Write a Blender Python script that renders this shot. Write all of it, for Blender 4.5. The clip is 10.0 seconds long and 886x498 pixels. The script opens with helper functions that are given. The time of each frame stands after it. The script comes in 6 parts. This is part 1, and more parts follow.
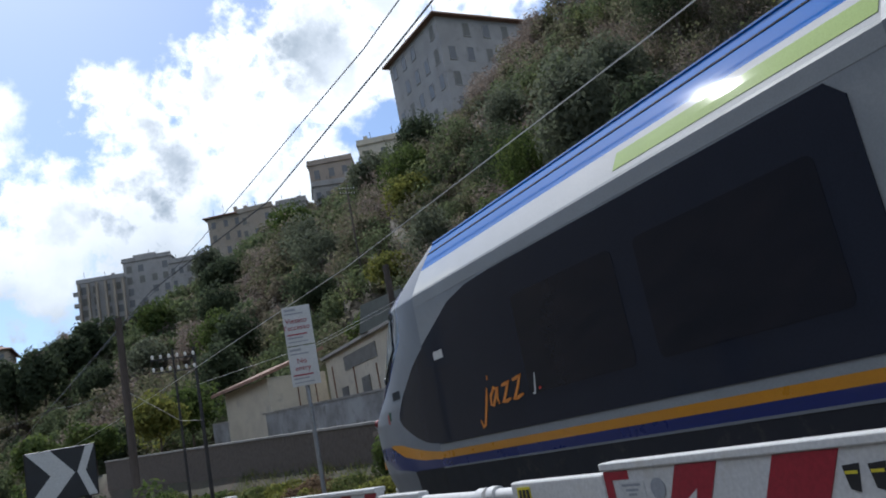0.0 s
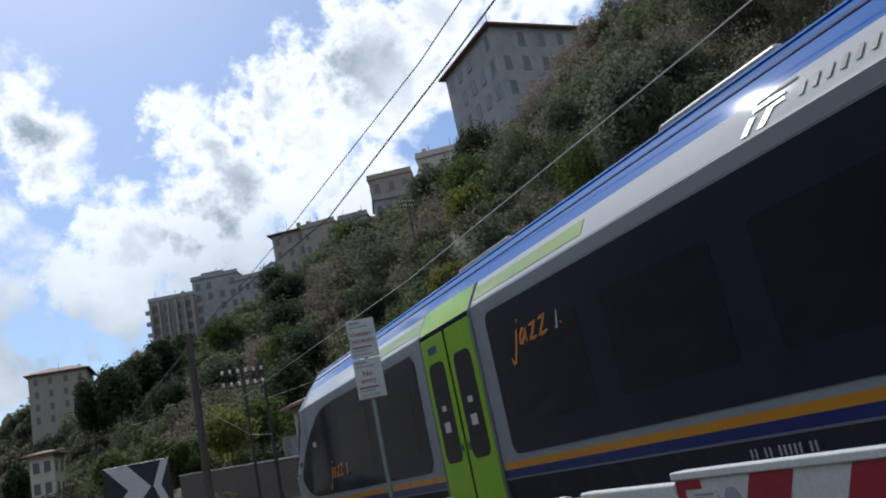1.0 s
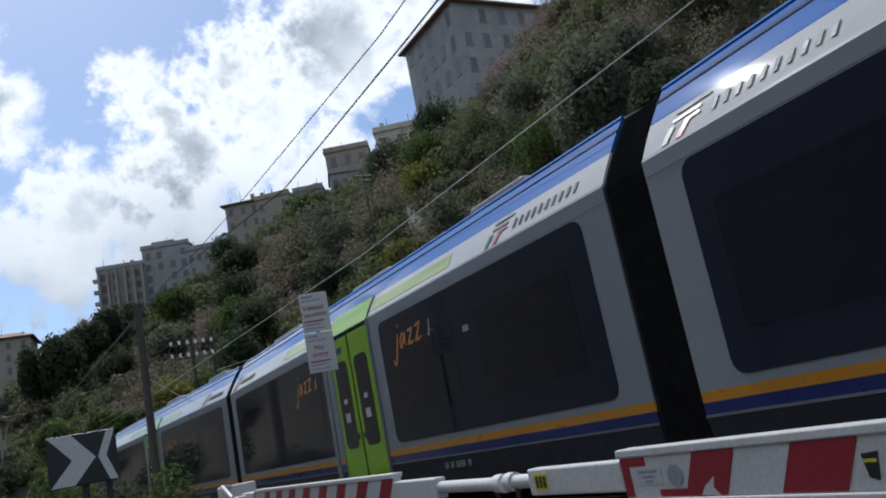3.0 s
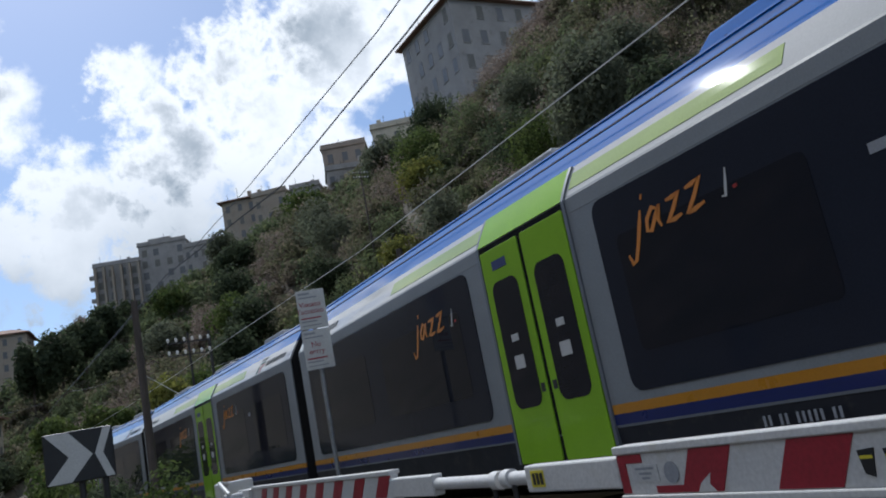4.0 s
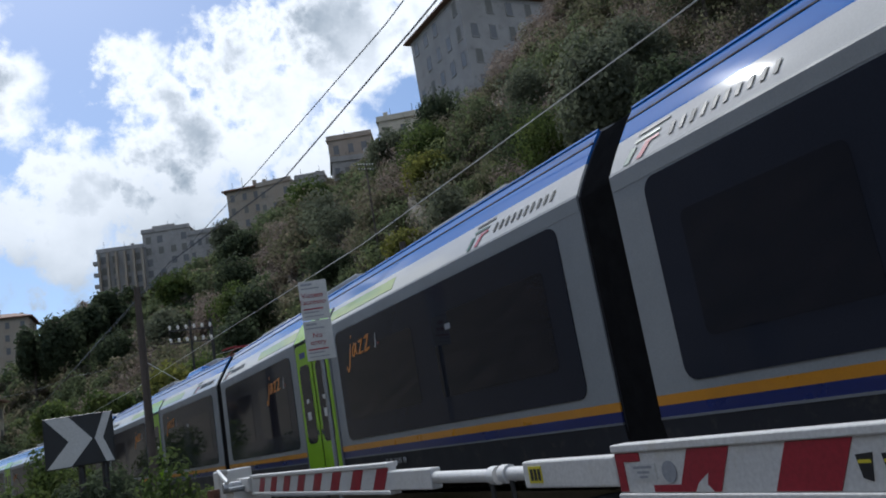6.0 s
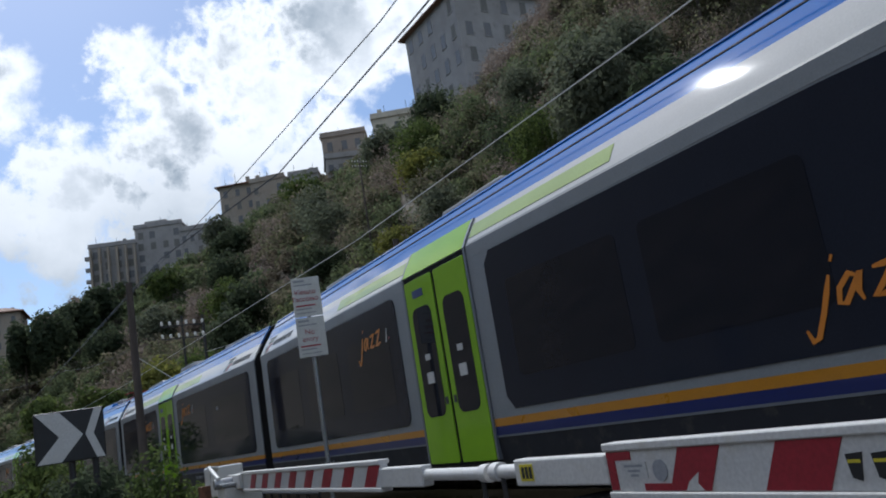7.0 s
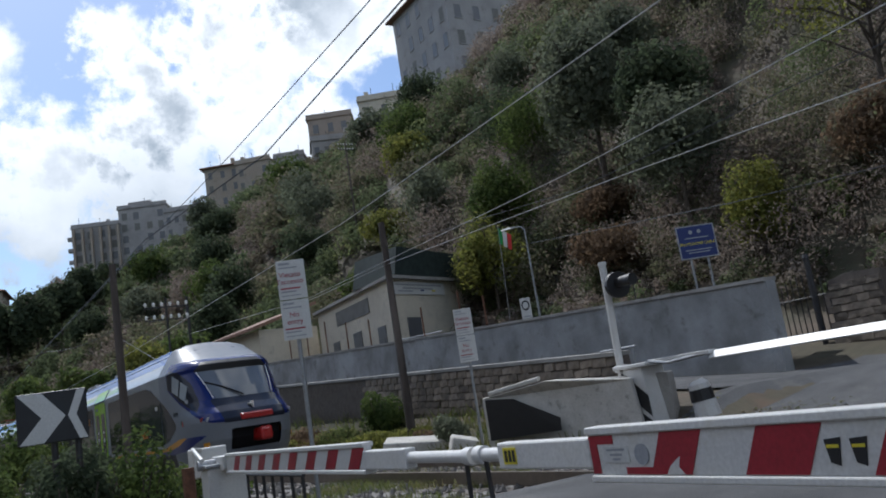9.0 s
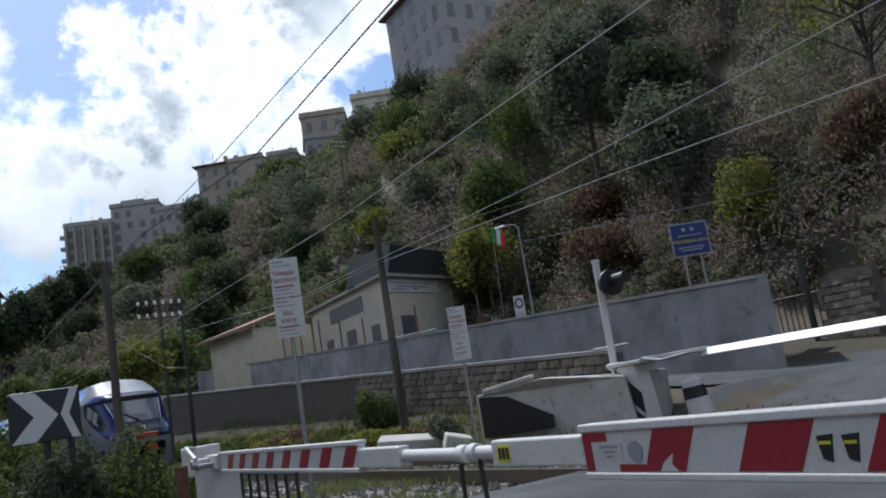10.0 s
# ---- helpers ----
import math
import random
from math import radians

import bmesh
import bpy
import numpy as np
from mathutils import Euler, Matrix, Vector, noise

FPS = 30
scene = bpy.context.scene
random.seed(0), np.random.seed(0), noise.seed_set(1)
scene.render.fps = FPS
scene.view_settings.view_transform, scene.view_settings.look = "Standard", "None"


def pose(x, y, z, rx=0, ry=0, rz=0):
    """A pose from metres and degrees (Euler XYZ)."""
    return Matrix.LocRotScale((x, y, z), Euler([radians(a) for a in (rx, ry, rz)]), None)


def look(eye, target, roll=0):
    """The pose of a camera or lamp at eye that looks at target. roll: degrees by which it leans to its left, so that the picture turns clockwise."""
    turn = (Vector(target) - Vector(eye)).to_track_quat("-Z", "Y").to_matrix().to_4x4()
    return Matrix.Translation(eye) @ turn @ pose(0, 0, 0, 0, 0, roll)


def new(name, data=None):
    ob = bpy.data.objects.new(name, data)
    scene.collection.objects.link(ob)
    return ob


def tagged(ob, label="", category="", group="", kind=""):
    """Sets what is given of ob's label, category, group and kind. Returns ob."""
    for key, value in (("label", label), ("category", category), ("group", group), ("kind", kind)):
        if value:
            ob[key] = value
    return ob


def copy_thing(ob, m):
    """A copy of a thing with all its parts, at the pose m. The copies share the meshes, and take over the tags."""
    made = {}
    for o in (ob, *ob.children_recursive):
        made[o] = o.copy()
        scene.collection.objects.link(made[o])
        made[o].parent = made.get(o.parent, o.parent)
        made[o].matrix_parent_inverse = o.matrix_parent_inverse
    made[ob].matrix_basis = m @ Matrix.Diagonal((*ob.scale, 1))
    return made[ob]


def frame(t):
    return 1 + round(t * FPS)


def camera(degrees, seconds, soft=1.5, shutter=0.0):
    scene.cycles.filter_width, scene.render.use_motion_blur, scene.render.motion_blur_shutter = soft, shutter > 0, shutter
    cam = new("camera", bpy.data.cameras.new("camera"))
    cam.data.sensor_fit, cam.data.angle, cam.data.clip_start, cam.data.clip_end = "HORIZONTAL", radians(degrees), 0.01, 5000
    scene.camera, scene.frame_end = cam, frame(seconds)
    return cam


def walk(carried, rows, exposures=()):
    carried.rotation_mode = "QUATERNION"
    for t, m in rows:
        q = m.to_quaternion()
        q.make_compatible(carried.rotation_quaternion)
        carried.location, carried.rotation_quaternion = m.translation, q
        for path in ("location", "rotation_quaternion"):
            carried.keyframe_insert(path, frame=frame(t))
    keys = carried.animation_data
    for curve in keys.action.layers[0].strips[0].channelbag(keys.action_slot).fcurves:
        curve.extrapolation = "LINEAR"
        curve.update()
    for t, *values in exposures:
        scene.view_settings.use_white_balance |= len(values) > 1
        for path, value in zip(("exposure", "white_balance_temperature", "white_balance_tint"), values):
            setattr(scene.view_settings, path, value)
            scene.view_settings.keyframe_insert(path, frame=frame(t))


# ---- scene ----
cam = camera(55.7, 10.0, soft=1.9)

# The track runs along +y and bends to the left (-x) ahead; z = 0 is the rail top, the eye is 0.95 m above it.
EYE = (0.0, 0.0, 0.95)


def aim(yaw, pitch, roll, eye=EYE):
    return pose(eye[0], eye[1], eye[2], 90 + pitch, 0, yaw) @ pose(0, 0, 0, 0, 0, roll)


VIEW = [
    (0.0, -28.72, 12.96, -11.49), (0.5, -24.45, 13.90, -11.20), (1.0, -24.66, 14.52, -12.18),
    (1.5, -26.56, 14.32, -11.72), (2.0, -28.11, 12.36, -11.45), (2.5, -27.37, 12.36, -11.20),
    (4.0, -27.58, 12.07, -11.25), (4.5, -27.31, 12.16, -10.37), (5.0, -27.46, 12.13, -10.07),
    (5.5, -27.16, 11.94, -9.97), (7.0, -27.72, 11.48, -9.46), (7.5, -27.42, 11.38, -9.84),
    (8.0, -27.53, 11.20, -9.27), (8.5, -28.28, 10.92, -9.23), (9.0, -28.53, 10.24, -9.07),
    (9.5, -28.53, 9.96, -9.51), (10.0, -28.95, 10.03, -9.23),
]
walk(cam, [(t, aim(a, b, c)) for t, a, b, c in VIEW], [(0.0, 0.08, 5850, 9), (0.6, -0.12, 5850, 9), (2.0, -0.2, 5850, 9), (7.0, -0.17, 5850, 9), (8.5, -0.05, 5850, 9), (10.0, 0.0, 5850, 9)])

# ---- light ----
SUN_EL, SUN_AZ = 52.4, -3.0          # degrees; azimuth to the right of +y


def node(nt, kind, ins=None, **attrs):
    n = nt.nodes.new(kind)
    for k, val in attrs.items():
        setattr(n, k, val)
    for k, val in (ins or {}).items():
        if isinstance(val, bpy.types.NodeSocket):
            nt.links.new(val, n.inputs[k])
        else:
            n.inputs[k].default_value = val
    return n


def math_node(nt, op, a, b=0.0, c=0.0, clamp=False):
    return node(nt, "ShaderNodeMath", {0: a, 1: b, 2: c}, operation=op, use_clamp=clamp).outputs[0]


def mix_col(nt, fac, a, b, blend="MIX"):
    n = nt.nodes.new("ShaderNodeMix")
    n.data_type, n.blend_type = "RGBA", blend
    for i, val in ((0, fac), (6, a), (7, b)):
        if isinstance(val, bpy.types.NodeSocket):
            nt.links.new(val, n.inputs[i])
        else:
            n.inputs[i].default_value = val
    return n.outputs[2]


def ramp(nt, fac, stops):
    n = nt.nodes.new("ShaderNodeValToRGB")
    nt.links.new(fac, n.inputs[0])
    e = n.color_ramp.elements
    while len(e) < len(stops):
        e.new(0.5)
    for el, (p, col) in zip(e, stops):
        el.position, el.color = p, (*col, 1) if len(col) == 3 else col
    return n.outputs[0]


def unit(az, el):
    a, e = radians(az), radians(el)
    return Vector((math.sin(a) * math.cos(e), math.cos(a) * math.cos(e), math.sin(e)))


# cumulus masses: azimuth, elevation, radius in degrees, weight
CLOUDS = [(22, 27, 4.6, 1.0), (27.5, 28.5, 4.5, 1.0), (15, 22, 4.2, 1.0), (10.5, 20.5, 4.6, 1.0), (8.5, 17, 4.6, 0.95), (3, 18.8, 3.4, 0.95),
          (1.5, 15.5, 3.6, 0.9), (7, 25.8, 2.4, 0.95), (-1.2, 24.6, 3.4, 0.95), (15.5, 26.4, 2.6, 0.85), (34, 27, 4.5, 0.9), (19.5, 19, 3.6, 0.9), (-6, 18, 5, 0.9),
          (12.5, 24.2, 2.8, 0.95), (-10, 27, 5, 0.9), (40, 33, 6, 0.8), (-5, 12, 4, 0.7), (-24, 28, 10, 0.8), (60, 40, 14, 0.8), (100, 30, 22, 0.8),
          (160, 35, 24, 0.8), (220, 30, 24, 0.8), (280, 35, 22, 0.8), (30, 62, 10, 0.7), (120, 65, 16, 0.7)]


def build_world():
    w = bpy.data.worlds.new("sky")
    w.use_nodes = True
    scene.world = w
    nt = w.node_tree
    nt.nodes.clear()
    co = node(nt, "ShaderNodeTexCoord").outputs["Generated"]
    sky = node(nt, "ShaderNodeTexSky", sky_type="NISHITA", sun_disc=False, sun_elevation=radians(SUN_EL),
               sun_rotation=radians(SUN_AZ), dust_density=0.9, air_density=1.0, ozone_density=3.0)
    n1 = node(nt, "ShaderNodeTexNoise", {"Vector": co, "Scale": 9.0, "Detail": 10.0, "Roughness": 0.6, "Distortion": 0.15}).outputs[0]
    n2 = node(nt, "ShaderNodeTexNoise", {"Vector": co, "Scale": 26.0, "Detail": 8.0, "Roughness": 0.6}).outputs[0]
    warp = node(nt, "ShaderNodeVectorMath", {0: node(nt, "ShaderNodeTexNoise", {"Vector": co, "Scale": 13.0, "Detail": 8.0, "Roughness": 0.62}).outputs["Color"],
                                             1: (0.5, 0.5, 0.5)}, operation="SUBTRACT").outputs[0]
    cw = node(nt, "ShaderNodeVectorMath", {0: warp, 1: (0.15, 0.15, 0.15), 2: co}, operation="MULTIPLY_ADD").outputs[0]
    total = None
    for az, el, r, wt in CLOUDS:
        d = node(nt, "ShaderNodeVectorMath", {0: cw, 1: unit(az, el)}, operation="DISTANCE").outputs["Value"]
        m = node(nt, "ShaderNodeMapRange", {0: d, 1: radians(r) * 1.9, 2: radians(r) * 0.1, 3: 0.0, 4: wt}, interpolation_type="SMOOTHSTEP").outputs[0]
        total = m if total is None else math_node(nt, "MAXIMUM", total, m)
    dens = math_node(nt, "ADD", math_node(nt, "MULTIPLY", total, 0.50), math_node(nt, "MULTIPLY_ADD", n1, 1.05, math_node(nt, "MULTIPLY_ADD", n2, 0.55, -0.60)))
    cover = node(nt, "ShaderNodeMapRange", {0: dens, 1: 0.36, 2: 0.58, 3: 0.0, 4: 1.0}, interpolation_type="SMOOTHSTEP").outputs[0]
    thick = node(nt, "ShaderNodeMapRange", {0: dens, 1: 0.56, 2: 0.80, 3: 0.0, 4: 1.0}, interpolation_type="SMOOTHSTEP").outputs[0]
    low = node(nt, "ShaderNodeTexNoise", {"Vector": co, "Scale": 7.0, "Detail": 6.0, "Roughness": 0.55}).outputs[0]
    shade = math_node(nt, "MULTIPLY", thick, node(nt, "ShaderNodeMapRange", {0: low, 1: 0.40, 2: 0.60, 3: 0.40, 4: 1.0}).outputs[0])
    up = node(nt, "ShaderNodeSeparateXYZ", {0: co}).outputs[2]
    base = node(nt, "ShaderNodeMapRange", {0: up, 1: 0.37, 2: 0.20, 3: 0.0, 4: 0.85}).outputs[0]
    shade = math_node(nt, "MAXIMUM", shade, math_node(nt, "MULTIPLY", base, math_node(nt, "MULTIPLY_ADD", low, 2.4, -0.3), clamp=True), clamp=True)
    cloud = mix_col(nt, shade, (1.20, 1.20, 1.20, 1), (0.40, 0.46, 0.52, 1))
    blue = node(nt, "ShaderNodeVectorMath", {0: sky.outputs[0], 3: 0.125}, operation="SCALE").outputs[0]
    col = mix_col(nt, cover, blue, cloud)
    bg = node(nt, "ShaderNodeBackground", {"Color": col, "Strength": 1.0})
    out = node(nt, "ShaderNodeOutputWorld")
    nt.links.new(bg.outputs[0], out.inputs[0])


build_world()
sun = new("sun", bpy.data.lights.new("sun", "SUN"))
sun.data.energy, sun.data.angle, sun.data.color = 3.6, radians(0.6), (1.0, 0.95, 0.87)
sun.matrix_world = look((0, 0, 60), Vector((0, 0, 60)) - unit(SUN_AZ, SUN_EL))


# ---- materials ----
def material(name, base, rough=0.6, metal=0.0, second=None, scale=6.0, fine=60.0, amount=0.5, bump=0.0, bump_scale=40.0,
             wear=None, coat=0.0, per_piece=0.0, spec=0.5, streak=False):
    """Base colour varied at two scales, with relief; wear: a third colour in blotches."""
    m = bpy.data.materials.new(name)
    m.use_nodes = True
    nt = m.node_tree
    p = nt.nodes["Principled BSDF"]
    co = node(nt, "ShaderNodeTexCoord").outputs["Object"]
    if streak:
        co = node(nt, "ShaderNodeMapping", {"Vector": co, "Scale": (1.0, 1.0, 0.12)}).outputs[0]
    big = node(nt, "ShaderNodeTexNoise", {"Vector": co, "Scale": scale, "Detail": 6.0, "Roughness": 0.6}).outputs[0]
    small = node(nt, "ShaderNodeTexNoise", {"Vector": co, "Scale": fine, "Detail": 4.0}).outputs[0]
    second = second or tuple(c * 0.75 for c in base)
    f = node(nt, "ShaderNodeMapRange", {0: big, 1: 0.35, 2: 0.65, 3: 0.0, 4: amount}).outputs[0]
    col = mix_col(nt, f, (*base, 1), (*second, 1))
    g = node(nt, "ShaderNodeMapRange", {0: small, 1: 0.3, 2: 0.7, 3: 1 - 0.22 * amount, 4: 1 + 0.18 * amount}).outputs[0]
    col = mix_col(nt, 1.0, col, node(nt, "ShaderNodeCombineColor", {0: g, 1: g, 2: g}).outputs[0], "MULTIPLY")
    if per_piece:
        r = node(nt, "ShaderNodeObjectInfo").outputs["Random"]
        k = node(nt, "ShaderNodeMapRange", {0: r, 1: 0.0, 2: 1.0, 3: 1 - per_piece, 4: 1 + per_piece}).outputs[0]
        col = mix_col(nt, 1.0, col, node(nt, "ShaderNodeCombineColor", {0: k, 1: k, 2: k}).outputs[0], "MULTIPLY")
    if wear:
        wn = node(nt, "ShaderNodeTexNoise", {"Vector": co, "Scale": scale * 2.3, "Detail": 8.0, "Roughness": 0.7}).outputs[0]
        col = mix_col(nt, node(nt, "ShaderNodeMapRange", {0: wn, 1: 0.56, 2: 0.68, 3: 0.0, 4: 0.8}).outputs[0], col, (*wear, 1))
    nt.links.new(col, p.inputs["Base Color"])
    ro = node(nt, "ShaderNodeMapRange", {0: big, 1: 0.3, 2: 0.7, 3: max(0.02, rough * 0.85), 4: min(1, rough * 1.15)}).outputs[0]
    nt.links.new(ro, p.inputs["Roughness"])
    p.inputs["Metallic"].default_value = metal
    p.inputs["Coat Weight"].default_value = coat
    p.inputs["Specular IOR Level"].default_value = spec
    if bump:
        bn = node(nt, "ShaderNodeTexNoise", {"Vector": co, "Scale": bump_scale, "Detail": 8.0, "Roughness": 0.65}).outputs[0]
        b = node(nt, "ShaderNodeBump", {"Height": bn, "Strength": min(1.0, bump), "Distance": 0.03})
        nt.links.new(b.outputs[0], p.inputs["Normal"])
    return m


def leaf_material(name, cols, scale=0.12, glow=0.55, rough=0.8):
    """Leaves: colours change from shrub to shrub and from leaf to leaf; light passes through them."""
    m = bpy.data.materials.new(name)
    m.use_nodes = True
    nt = m.node_tree
    nt.nodes.clear()
    geo = node(nt, "ShaderNodeNewGeometry")
    co = node(nt, "ShaderNodeTexCoord").outputs["Object"]
    n = node(nt, "ShaderNodeTexNoise", {"Vector": co, "Scale": scale, "Detail": 3.0, "Roughness": 0.7}).outputs[0]
    f = math_node(nt, "MULTIPLY_ADD", geo.outputs["Random Per Island"], 0.16, math_node(nt, "ADD", n, -0.08))
    step = 0.36 / (len(cols) - 1)
    col = ramp(nt, f, [(0.32 + i * step, c) for i, c in enumerate(cols)])
    k = node(nt, "ShaderNodeMapRange", {0: geo.outputs["Random Per Island"], 1: 0, 2: 1, 3: 0.82, 4: 1.18}).outputs[0]
    col = mix_col(nt, 1.0, col, node(nt, "ShaderNodeCombineColor", {0: k, 1: k, 2: k}).outputs[0], "MULTIPLY")
    d = node(nt, "ShaderNodeBsdfPrincipled", {"Base Color": col, "Roughness": rough, "Specular IOR Level": 0.08})
    t = node(nt, "ShaderNodeBsdfTranslucent", {"Color": col})
    x = node(nt, "ShaderNodeMixShader", {0: glow, 1: d.outputs[0], 2: t.outputs[0]})
    out = node(nt, "ShaderNodeOutputMaterial")
    nt.links.new(x.outputs[0], out.inputs[0])
    return m


